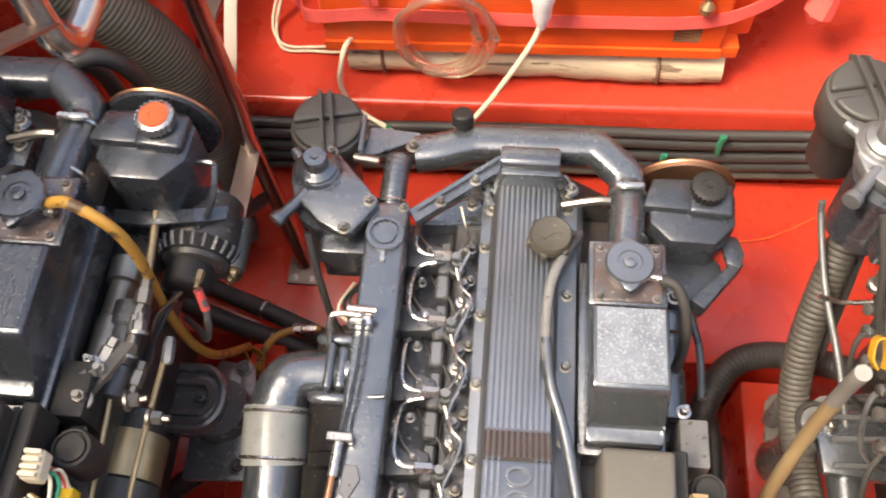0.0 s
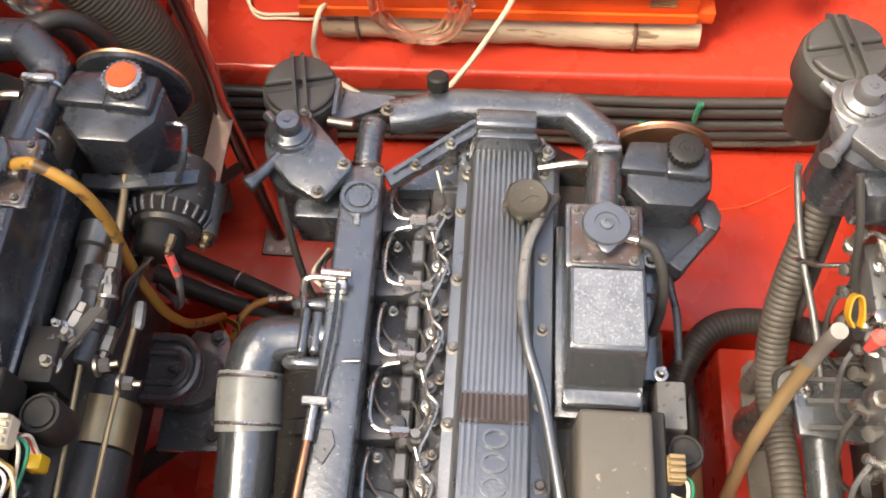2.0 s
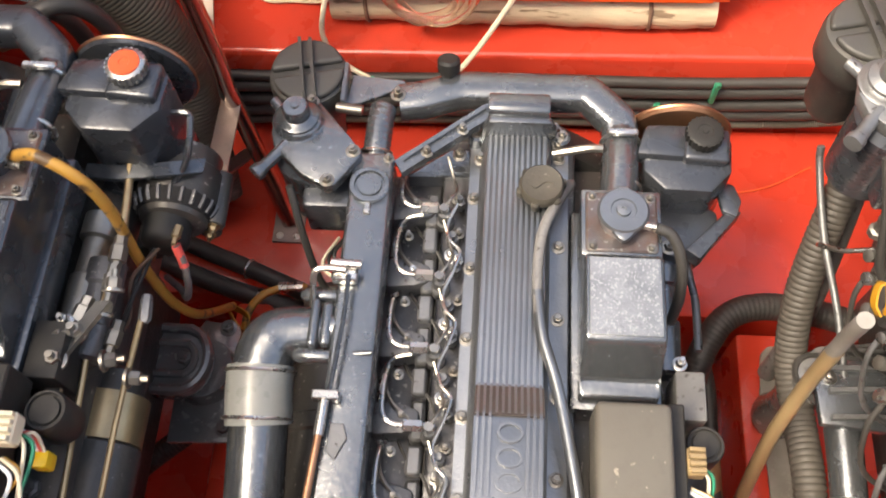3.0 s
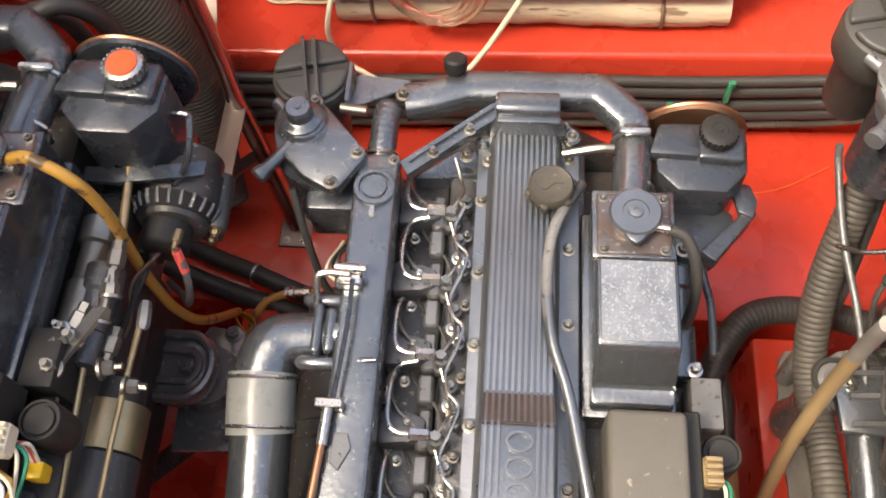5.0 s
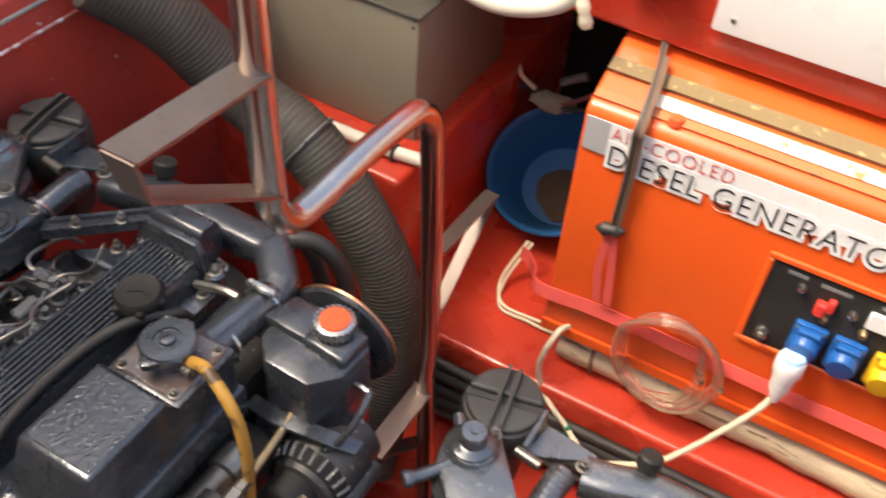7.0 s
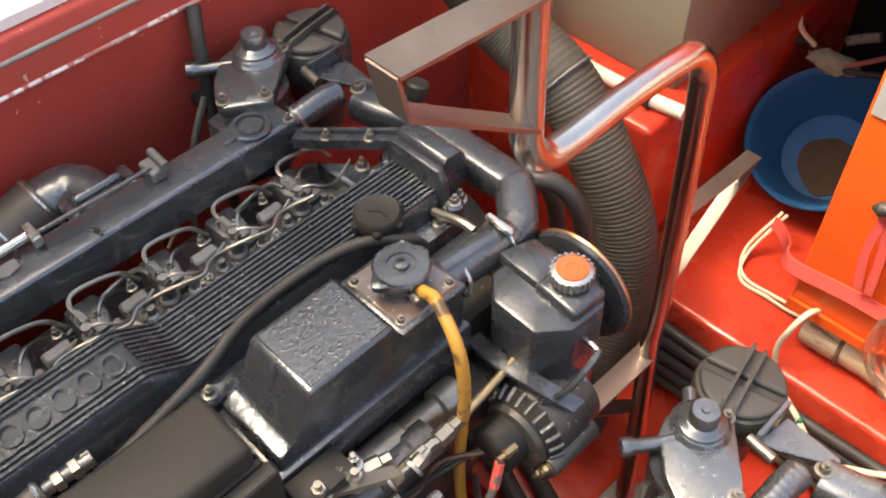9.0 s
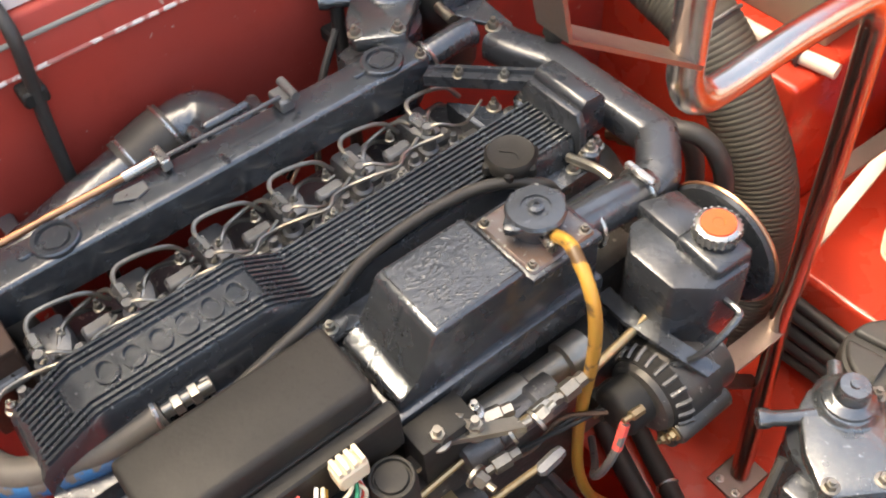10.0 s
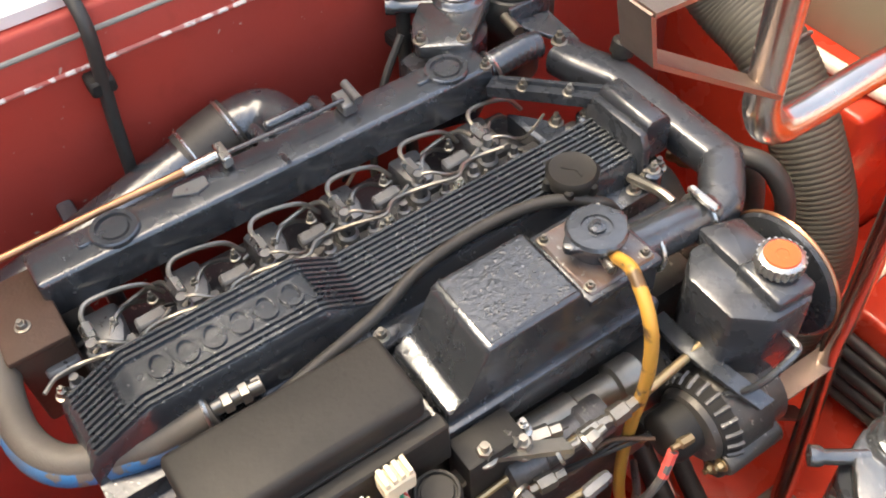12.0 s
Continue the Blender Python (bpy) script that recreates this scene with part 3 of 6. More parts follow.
    p("fuel_return_pipe", add_tube(B(), pts, 0.0030, 8, 5), pipe_mat)
    for k in range(5):
        y = -0.050 - 0.1175 * k
        p("glow_plug_lead", add_tube(B(), [(-0.165, y + 0.03, -0.07), (-0.150, y, -0.045), (-0.125, y - 0.025, -0.050), (-0.112, y - 0.05, -0.06)], 0.0028, 6, 5), RUBBER)

    # water pipe over the end, bridge and arm
    if kind != "R":
        sq = [(-0.205, 0.185, -0.012), (-0.165, 0.192, -0.010), (-0.120, 0.208, -0.010), (-0.10, 0.213, -0.010), (-0.055, 0.214, -0.010), (0.06, 0.214, -0.010), (0.098, 0.214, -0.010), (0.112, 0.208, -0.010), (0.148, 0.174, -0.014), (0.158, 0.160, -0.017), (0.162, 0.125, -0.024)]
        bm = B()
        path = spline(sq, 5)
        rg = []
        for i, (q, a, b) in enumerate(frames_along(path)):
            t = (path[min(i + 1, len(path) - 1)] - path[max(i - 1, 0)]).normalized()
            s = t.cross(Vector((0, 0, 1))).normalized()
            z = Vector((0, 0, 1))
            rg.append([bm.verts.new(q + s * x + z * y) for x, y in [(0.030 * math.copysign(abs(math.cos(c)) ** 0.6, math.cos(c)), -0.004 + 0.026 * math.copysign(abs(math.sin(c)) ** 0.6, math.sin(c))) for c in [2 * math.pi * k / 18 for k in range(18)]]])
        for u, v in zip(rg, rg[1:]):
            for j in range(18):
                bm.faces.new((u[j], u[(j + 1) % 18], v[(j + 1) % 18], v[j]))
        bm.faces.new(rg[0][::-1]), bm.faces.new(rg[-1])
        end_mat = PAINT_DARK if kind == "L" else body
        pipe = p("water_pipe", bm, end_mat, "cast water pipe round the engine's end")
        bm = add_prism(B(), [(-0.294, 0.158), (-0.285, 0.226), (-0.198, 0.218), (-0.192, 0.205)], -0.004, 0.004, 0.0015, 1)
        add_box(bm, -0.298, -0.290, 0.156, 0.232, -0.004, 0.030, 0.001, 1)
        part("gusset_plate", bm, body, pipe)
        part("bolt", add_bolt(B(), -0.206, 0.184, 0.008, 0.009, 0.012), metal, pipe)
        bm = add_lathe(B(), (-0.125, 0.232, 0.004), (0, 0.3, 1), [(0.013, 0.0), (0.013, 0.01), (0.019, 0.012), (0.019, 0.03), (0.015, 0.034)], 18)
        part("bleed_plug", bm, PLASTIC, pipe, "black knurled bleed plug")
        bm = add_prism(B(), [(0.0, -0.02), (0.0, 0.044), (0.008, 0.052), (0.036, 0.050), (0.046, 0.036), (0.046, -0.02)], -0.056, 0.043, 0.004, 2, swap=lambda a, b, c: (c, 0.130 + a, b))
        br = p("thermostat_bridge", bm, end_mat, "bevelled bridge over the cover's end")
        part("bridge_lip", add_prism(B(), [(-0.068, -0.040), (-0.064, 0.020), (-0.054, 0.040), (0.044, 0.040), (0.054, 0.020), (0.058, -0.040)], 0.117, 0.131, 0.004, 2, swap=lambda a, b, c: (a, c, b)), end_mat, br)
        for x in (-0.074, 0.066):
            part("ear", add_lathe(B(), (x, 0.128, -0.045), (0, 0, 1), [(0.014, 0.0), (0.014, 0.030), (0.010, 0.034)], 16), body, br)
            part("bolt", add_bolt(B(), x, 0.128, -0.012, 0.007, 0.009), metal, br)
        bm = add_strip(B(), [(-0.050, 0.150, 0.020), (-0.085, 0.126, 0.016), (-0.194, 0.046, 0.002)], 0.026, 0.018, (0.5, -0.8, 0.0))
        lb = p("lifting_bracket", bm, end_mat)
        part("bracket_rib", add_strip(B(), [(-0.060, 0.150, 0.032), (-0.090, 0.129, 0.027), (-0.188, 0.057, 0.013)], 0.007, 0.010, (0.5, -0.8, 0.0)), body, lb)
        for x, y, z in ((-0.095, 0.112, 0.021), (-0.150, 0.072, 0.014)):
            part("bolt", add_bolt(B(), x, y, z, 0.007, 0.010), metal, lb)
        for x, y in ((0.055, 0.150), (0.062, 0.118), (-0.10, 0.095), (-0.065, 0.088)):
            p("bolt", add_bolt(B(), x, y, -0.030, 0.008, 0.012), metal)
        bm = add_tube(B(), [(0.052, 0.100, -0.02), (0.105, 0.102, -0.004), (0.130, 0.103, -0.004)], 0.007, 8, 4)
        p("coolant_stub", bm, metal)
        bm = add_prism(B(), [(-0.19, 0.07), (-0.05, 0.075), (-0.05, 0.13), (-0.12, 0.125)], -0.10, -0.055, 0.006, 1)
        p("head_end_casting", bm, body)
        # hose to the tank with two clamps
        hose = p("coolant_hose", add_tube(B(), [(0.161, 0.140, -0.024), (0.159, 0.085, -0.014), (0.154, 0.010, -0.008)], 0.030, 16, 5), body, "painted-over coolant hose")
        for y in (0.122, 0.035):
            part("hose_clamp", add_ring(B(), (0.160, y, -0.018), (0.02, 1, -0.1), 0.0305, 0.0035, 26, 6), STEEL, hose)
        part("clamp_screw", add_box(B(), 0.135, 0.185, 0.116, 0.128, 0.012, 0.022, 0.003, 1), STEEL, hose)
        # header tank
        bm = B()
        side = [(0.004, 0.024), (-0.108, 0.024), (-0.114, 0.054), (-0.120, 0.058), (-0.242, 0.058), (-0.250, 0.052), (-0.279, -0.010), (-0.282, -0.016), (-0.308, -0.020), (-0.310, -0.110), (0.004, -0.110)]
        add_prism(bm, side, 0.094, 0.209, 0.006, 3, swap=lambda a, b, c: (c, a, b))
        tank = p("header_tank", bm, body, "flaking painted header tank")
        part("tank_top_skin", add_box(B(), 0.101, 0.203, -0.241, -0.121, 0.0565, 0.0593, 0.001, 1), FLAKED if kind == "M" else PAINT_WEST, tank, "flaked grey paint")
        if kind == "L":
            rr = random.Random(12)
            bm = B()
            for k in range(330):
                x, y = rr.uniform(0.104, 0.200), rr.uniform(-0.236, -0.124)
                if rr.random() < 0.35 + 0.6 * noise.noise(Vector((x * 30, y * 30, 0))):
                    continue
                r = rr.uniform(0.0010, 0.0034)
                add_lathe(bm, (x, y, 0.0592), (0, 0, 1), [(r, -0.001), (r * 0.9, r * 0.22), (r * 0.45, r * 0.36)], 7)
            tagged(part("paint_blister", bm, PAINT_WEST, tank, "blistered paint"), kind="stuff")
        part("seam", add_strip(B(), [(0.150, -0.2505, 0.0515), (0.150, -0.2795, -0.0105)], 0.003, 0.002, (1, 0, 0)), body, tank)
        part("tank_ledge", add_box(B(), 0.083, 0.217, -0.318, 0.010, -0.110, -0.048, 0.006, 2), body, tank)
        plate = part("filler_plate", add_box(B(), 0.091, 0.212, -0.107, 0.006, 0.020, 0.034, 0.005, 2), body, tank)
        bm = add_box(B(), 0.098, 0.205, -0.101, -0.001, 0.032, 0.0375, 0.003, 1)
        part("gasket_face", bm, STAINED, plate, "rust-stained filler plate")
        for x, y in ((0.108, -0.010), (0.195, -0.010), (0.108, -0.094), (0.195, -0.094)):
            part("bolt", add_bolt(B(), x, y, 0.036, 0.0055, 0.007), metal, plate)
        bm = add_lathe(B(), (0.150, -0.049, 0.036), (0, 0, 1), [(0.031, 0.0), (0.031, 0.022), (0.037, 0.024), (0.038, 0.031), (0.035, 0.035), (0.019, 0.0355), (0.018, 0.033), (0.011, 0.033), (0.010, 0.037), (0.004, 0.038), (0.0035, 0.036)], 34)
        add_prism(bm, [(0.131, -0.080), (0.142, -0.094), (0.150, -0.099), (0.158, -0.094), (0.169, -0.080)], 0.056, 0.068, 0.003, 2)
        add_prism(bm, [(0.133, -0.018), (0.143, -0.007), (0.157, -0.007), (0.167, -0.018)], 0.056, 0.068, 0.003, 2)
        part("filler_cap", bm, SILVER if kind == "M" else body, tank, "round pressure cap with two ears")
        part("overflow_neck", add_tube(B(), [(0.176, -0.060, 0.049), (0.200, -0.066, 0.051)], 0.0065, 10, 0), STEEL, tank)
        # reservoir at the corner with a pulley behind
        bm = add_prism(B(), [(0.196, 0.070), (0.228, 0.036), (0.302, 0.034), (0.336, 0.072), (0.340, 0.132), (0.312, 0.160), (0.215, 0.160), (0.196, 0.130)], -0.190, -0.010, 0.007, 2)
        add_prism(bm, [(0.256, 0.084), (0.330, 0.080), (0.334, 0.142), (0.262, 0.150)], -0.02, 0.008, 0.008, 3)
        add_prism(bm, [(0.182, 0.092), (0.200, 0.150), (0.270, 0.148), (0.270, 0.088)], -0.03, 0.004, 0.008, 2)
        res = p("reservoir", bm, PAINT_DARK, "dark blue-black moulded reservoir with a bevelled top")
        bm = add_lathe(B(), (0.288, 0.122, 0.004), (0, 0, 1), [(0.023, 0.0), (0.023, 0.008), (0.028, 0.009), (0.028, 0.024), (0.025, 0.026), (0.013, 0.0262), (0.012, 0.0245), (0.005, 0.0245), (0.004, 0.026)], 26)
        knurl = B()
        for k in range(22):
            a = 2 * math.pi * k / 22
            add_box(knurl, 0.288 + 0.0278 * math.cos(a) - 0.002, 0.288 + 0.0278 * math.cos(a) + 0.002, 0.122 + 0.0278 * math.sin(a) - 0.002, 0.122 + 0.0278 * math.sin(a) + 0.002, 0.013, 0.028)
        rc = part("reservoir_cap", bm, STEEL if kind == "L" else PLASTIC, res, "knurled reservoir cap")
        tagged(part("knurling", knurl, STEEL if kind == "L" else PLASTIC, rc), kind="stuff")
        if kind == "L":
            part("cap_disc", add_lathe(B(), (0.288, 0.122, 0.0295), (0, 0, 1), [(0.0225, 0.0), (0.0215, 0.003), (0.008, 0.0032), (0.007, 0.0022), (0.003, 0.0022)], 24), SOCKET_ORANGE, rc, "faded red disc on the cap")
        bm = add_prism(B(), [(0.185, 0.040), (0.250, 0.010), (0.310, 0.020), (0.325, 0.075), (0.318, 0.110), (0.19, 0.110)], -0.27, -0.186, 0.010, 2)
        part("pump_body", bm, PAINT_DARK, res)
        bm = add_tube(B(), [(0.338, 0.096, -0.050), (0.362, 0.094, -0.050), (0.367, 0.080, -0.055), (0.362, 0.046, -0.085), (0.345, 0.028, -0.115), (0.318, 0.014, -0.135), (0.26, 0.008, -0.15), (0.215, 0.02, -0.16)], 0.005, 8, 5)
        if kind == "L":
            part("wire_handle", bm, body, res)
        else:
            bm.free()
            part("flange_plate", add_prism(B(), [(0.318, 0.088), (0.352, 0.080), (0.362, 0.050), (0.352, 0.020), (0.330, 0.030)], -0.075, -0.062, 0.004, 2), PAINT_DARK, res)
            part("strut", add_prism(B(), [(0.362, 0.034), (0.340, 0.036), (0.268, -0.040), (0.290, -0.056)], -0.100, -0.066, 0.004, 2), PAINT_DARK, res)
        bm = add_lathe(B(), (0.262, 0.172, -0.075), (0, 1, 0), [(0.086, 0.0), (0.090, 0.004), (0.090, 0.012), (0.084, 0.014), (0.080, 0.008), (0.05, 0.008), (0.045, 0.016), (0.02, 0.018)], 40)
        p("belt_pulley", bm, COPPER if kind == "M" else PAINT_DARK, "rust-rimmed belt pulley")
        p("pulley_rim", add_ring(B(), (0.262, 0.180, -0.075), (0, 1, 0), 0.0895, 0.0035, 44, 6), COPPER)
        # alternator
        if kind == "L":
            bm = add_lathe(B(), (0.322, 0.0, -0.185), (0, 1, 0), [(0.040, -0.022), (0.050, -0.018), (0.060, 0.004), (0.063, 0.010), (0.063, 0.070), (0.058, 0.074), (0.058, 0.100), (0.030, 0.110)], 32)
            alt = p("alternator", bm, GREASE, "grimy black alternator with a vented rear rim")
            part("vent_rim", add_lathe(B(), (0.322, 0.0, -0.185), (0, 1, 0), [(0.0555, -0.010), (0.0610, 0.0005), (0.0640, 0.009), (0.0640, 0.013)], 32), DARK, alt)
            for k in range(22):
                a = 2 * math.pi * k / 22
                u = Vector((math.cos(a), 0, math.sin(a)))
                q = Vector((0.322, 0.0, -0.185))
                part("vent_bar", add_tube(B(), [q + u * 0.0565 + Vector((0, -0.006, 0)), q + u * 0.0620 + Vector((0, 0.003, 0)), q + u * 0.0650 + Vector((0, 0.014, 0))], 0.0038, 6, 0), VALLEY, alt)
            part("rear_cover", add_lathe(B(), (0.318, 0.0, -0.180), (0, 1, 0), [(0.026, -0.064), (0.034, -0.060), (0.037, -0.054), (0.037, -0.016)], 26), PLASTIC, alt, "black rear cover")
            for x, z in ((0.345, -0.150), (0.296, -0.206)):
                part("terminal", add_lathe(B(), (x, -0.060, z), (0, -1, 0.2), [(0.007, -0.02), (0.007, 0.0), (0.004, 0.002), (0.004, 0.014)], 6), BRASS, alt)
            for x, z in ((0.380, -0.205), (0.368, -0.232)):
                part("mounting_ear", add_lathe(B(), (x, 0.0, z), (0, 1, 0), [(0.016, -0.010), (0.018, -0.006), (0.018, 0.080), (0.014, 0.084)], 14), GREASE, alt)
                part("bolt", add_bolt(B(), x, -0.010, z, 0.007, 0.008, (0, -1, 0)), BRASS, alt)
            part("regulator", add_box(B(), 0.272, 0.306, -0.064, -0.020, -0.225, -0.182, 0.006, 2), PLASTIC, alt)
            part("adjuster_arm", add_strip(B(), [(0.20, 0.03, -0.12), (0.26, 0.02, -0.105), (0.345, 0.035, -0.11), (0.375, 0.05, -0.125)], 0.024, 0.008, (0, 1, 0)), body, alt)
        else:
            p("pump_bracket", add_prism(B(), [(0.185, 0.030), (0.215, -0.035), (0.262, -0.048), (0.325, 0.000), (0.330, 0.040), (0.300, 0.060), (0.20, 0.060)], -0.200, -0.085, 0.010, 2), PAINT_DARK, "black angular pump bracket")
            p("bolt", add_bolt(B(), 0.245, -0.030, -0.085, 0.009, 0.012), NUT)
        bm = add_box(B(), 0.188, 0.262, -0.50, 0.02, -0.34, -0.150, 0.012, 2)
        ipump = p("injection_pump", bm, GREASE, "oily injection pump body")
        for k in range(6):
            part("delivery_valve", add_lathe(B(), (0.226, -0.44 + 0.045 * k, -0.152), (0, 0, 1), [(0.013, 0.0), (0.013, 0.014), (0.009, 0.016), (0.009, 0.030)], 6), VALLEY, ipump)
        part("governor", add_lathe(B(), (0.238, -0.235, -0.128), (0.02, 1, 0), [(0.018, 0.0), (0.026, 0.004), (0.026, 0.09), (0.021, 0.094), (0.021, 0.15), (0.028, 0.154), (0.028, 0.19), (0.016, 0.195)], 18), NUT if kind == "L" else PAINT, ipump, "dull steel governor barrel")
        part("cover_plate", add_box(B(), 0.258, 0.266, -0.46, -0.30, -0.31, -0.19, 0.004, 1), VALLEY, ipump)
        if kind == "L":
            arc = [(0.245 + 0.056 * math.cos(a), -0.107 + 0.070 * math.sin(a)) for a in [math.pi * (0.5 - i / 14) for i in range(15)]]
            foot = p("mount_foot", add_prism(B(), [(0.150, -0.037)] + arc + [(0.150, -0.177)], -0.606, -0.572, 0.009, 2), MOUNT, "oil-wet cast mount arm with raised ribs")
            for r0, w in ((0.060, 0.010), (0.030, 0.008)):
                rim = [(0.245 - 0.09, -0.107 + r0, -0.570)] + [(0.245 + r0 * 0.8 * math.cos(a), -0.107 + r0 * math.sin(a), -0.568) for a in [math.pi * (0.5 - i / 12) for i in range(13)]] + [(0.245 - 0.09, -0.107 - r0, -0.570)]
                part("raised_rib", add_tube(B(), rim, w, 8, 2), MOUNT, foot)
            part("bolt", add_bolt(B(), 0.252, -0.107, -0.573, 0.014, 0.016), MOUNT, foot)
            part("mount_plate", add_prism(B(), [(0.250, 0.004), (0.322, -0.004), (0.348, -0.120), (0.350, -0.240), (0.218, -0.247), (0.215, -0.06)], -0.660, -0.648, 0.004, 2), MOUNT, foot)
            part("rubber_pillar", add_lathe(B(), (0.270, -0.107, -0.80), (0, 0, 1), [(0.050, 0.0), (0.052, 0.02), (0.046, 0.06), (0.046, 0.13), (0.066, 0.152), (0.060, 0.190)], 22), MOUNT, foot)
            for x, y in ((0.300, -0.012), (0.325, -0.215)):
                part("bolt", add_bolt(B(), x, y, -0.648, 0.012, 0.014), MOUNT, foot)
        # oil cooler pipe and linkage along the flank
        if kind == "L":
            bm = add_lathe(B(), (0.262, -0.270, -0.125), (0.02, 1, 0.0), [(0.020, 0.0), (0.027, 0.004), (0.027, 0.05), (0.023, 0.054), (0.023, 0.11), (0.028, 0.115), (0.028, 0.150), (0.018, 0.155)], 18)
            p("oil_cooler_pipe", bm, VALLEY)
            bm = B()
            for x, y, z, ax in ((0.292, -0.215, -0.085, (0.2, 1, 0.3)), (0.300, -0.275, -0.100, (1, 0.2, 0)), (0.256, -0.290, -0.065, (0, 0, 1)), (0.268, -0.245, -0.078, (0, 0, 1)), (0.31, -0.19, -0.06, (0, 1, 0.3)), (0.33, -0.29, -0.12, (1, 0, 0))):
                add_bolt(bm, x, y, z, 0.0105, 0.018, ax)
            add_strip(bm, [(0.245, -0.325, -0.10), (0.255, -0.28, -0.070), (0.295, -0.20, -0.075)], 0.022, 0.008, (1, 0, 0.2))
            p("control_linkage", bm, NUT, "bolted shift linkage")
            for q, ax, r in (((0.287, -0.115, -0.100), (0, 1, 0.1), 0.013), ((0.287, -0.160, -0.098), (0, 1, 0.05), 0.011), ((0.262, -0.215, -0.085), (0.3, 1, 0.1), 0.012), ((0.245, -0.255, -0.060), (1, 0.2, 0.2), 0.010), ((0.300, -0.235, -0.120), (0.1, 1, 0), 0.011)):
                p("union_nut", add_lathe(B(), q, ax, [(r * 0.6, -0.022), (r * 0.6, -0.012), (r, -0.011), (r, 0.011), (r * 0.75, 0.013), (r * 0.75, 0.026)], 6), NUT, smooth=False)
            p("lever", add_strip(B(), [(0.250, -0.300, -0.130), (0.256, -0.270, -0.085), (0.262, -0.235, -0.072)], 0.014, 0.006, (1, 0, 0)), NUT)
            for k in range(3):
                p("loom_wire", add_tube(B(), [(0.30 + 0.006 * k, -0.065, -0.18), (0.292 - 0.01 * k, -0.085 - 0.012 * k, -0.20), (0.27, -0.16, -0.21 - 0.01 * k), (0.24, -0.20, -0.26)], 0.003, 6, 5), (RUBBER, RUBBER, BROWN, PLASTIC)[k])
        p("dipstick_tube", add_tube(B(), [(0.268, 0.058, -0.100), (0.272, 0.02, -0.108), (0.280, -0.06, -0.110), (0.287, -0.115, -0.105), (0.285, -0.20, -0.098)], 0.0065, 10, 5), BRASS if kind == "L" else PAINT_DARK, "tarnished brass dipstick tube" if kind == "L" else "")
        p("dipstick_hex", add_lathe(B(), (0.268, 0.060, -0.099), (0.05, -1, -0.1), [(0.013, -0.006), (0.013, 0.008), (0.009, 0.010), (0.009, 0.022)], 6), BRASS if kind == "L" else NUT, smooth=False)
        for x, slant in (((0.270, 0.004), (0.340, -0.022)) if kind == "L" else ()):
            rod = p("control_rod", add_tube(B(), [(x, -0.178, -0.105), (x + slant * 0.6, -0.36, -0.125), (x + slant, -0.66, -0.17)], 0.0045, 8, 3), BRASS, "brass-coloured control rod")
            part("rod_end", add_lathe(B(), (x, -0.174, -0.105), (0.05, -1, -0.1), [(0.007, 0.0), (0.009, 0.01), (0.009, 0.035), (0.006, 0.04)], 6), CAST, rod)
        bm = add_lathe(B(), (0.265, -0.55, -0.245), (0, 1, 0), [(0.040, 0.0), (0.055, 0.01), (0.055, 0.12), (0.058, 0.13), (0.058, 0.19), (0.045, 0.20), (0.045, 0.30), (0.03, 0.31)], 24)
        st = p("starter_motor", bm, GREASE, "oily starter motor with a tarnished band")
        part("band", add_lathe(B(), (0.265, -0.355, -0.245), (0, 1, 0), [(0.0565, 0.0), (0.0565, 0.07)], 24), BRASS, st)
        # black electrical box, connector, wires and relays
        bm = add_box(B(), 0.108, 0.212, -0.595, -0.332, -0.035, 0.052, 0.010, 3)
        ebox = p("electrical_box", bm, LID if kind == "M" else PLASTIC, "dusty olive electrical box lid" if kind == "M" else "satin black electrical box")
        bm = add_box(B(), 0.214, 0.236, -0.60, -0.320, -0.060, 0.012, 0.003, 1)
        part("side_cover", bm, PLASTIC, ebox)
        part("edge_strip", add_box(B(), 0.208, 0.216, -0.60, -0.330, 0.012, 0.018, 0.001, 1), PLASTIC, ebox)
        bm = add_box(B(), 0.236, 0.262, -0.418, -0.380, -0.015, 0.012, 0.003, 1)
        for k in range(4):
            add_box(bm, 0.238, 0.260, -0.416 + 0.0095 * k, -0.410 + 0.0095 * k, 0.008, 0.020, 0.001, 1)
        part("connector", bm, TAN if kind == "M" else IVORY, ebox, "yellowed wiring connector")
        rng = random.Random(9)
        for k in range(14):
            y = -0.41 - 0.013 * k
            a = (0.240 + rng.uniform(0, 0.02), min(y + rng.uniform(0, 0.04), -0.385), -0.012 + rng.uniform(-0.01, 0.01))
            pts = [a, (a[0] + rng.uniform(0.01, 0.03), a[1] - 0.02, a[2] + rng.uniform(0.0, 0.012)), (0.255 + rng.uniform(-0.01, 0.03), a[1] - rng.uniform(0.05, 0.08), -0.03 + rng.uniform(-0.01, 0.01)), (0.25, a[1] - 0.12, -0.07)]
            part("wire", add_tube(B(), pts, 0.0026, 6, 5), (GREEN, IVORY, IVORY, LABEL, AMBER, RIBBON, RUBBER)[k % 7], ebox)
        if kind == "L":
            plug = part("loom_plug", add_box(B(), 0.256, 0.280, -0.430, -0.408, -0.085, -0.055, 0.004, 2), YELLOW, ebox, "yellow loom plug")
            for k, mt in enumerate((GREEN, LABEL, RIBBON, IVORY)):
                part("plug_wire", add_tube(B(), [(0.262 + 0.004 * k, -0.412, -0.060), (0.254 + 0.005 * k, -0.395, -0.040 + 0.004 * k), (0.236 + 0.004 * k, -0.385 - 0.006 * k, -0.030), (0.222, -0.380 - 0.010 * k, -0.034)], 0.0024, 6, 5), mt, plug)
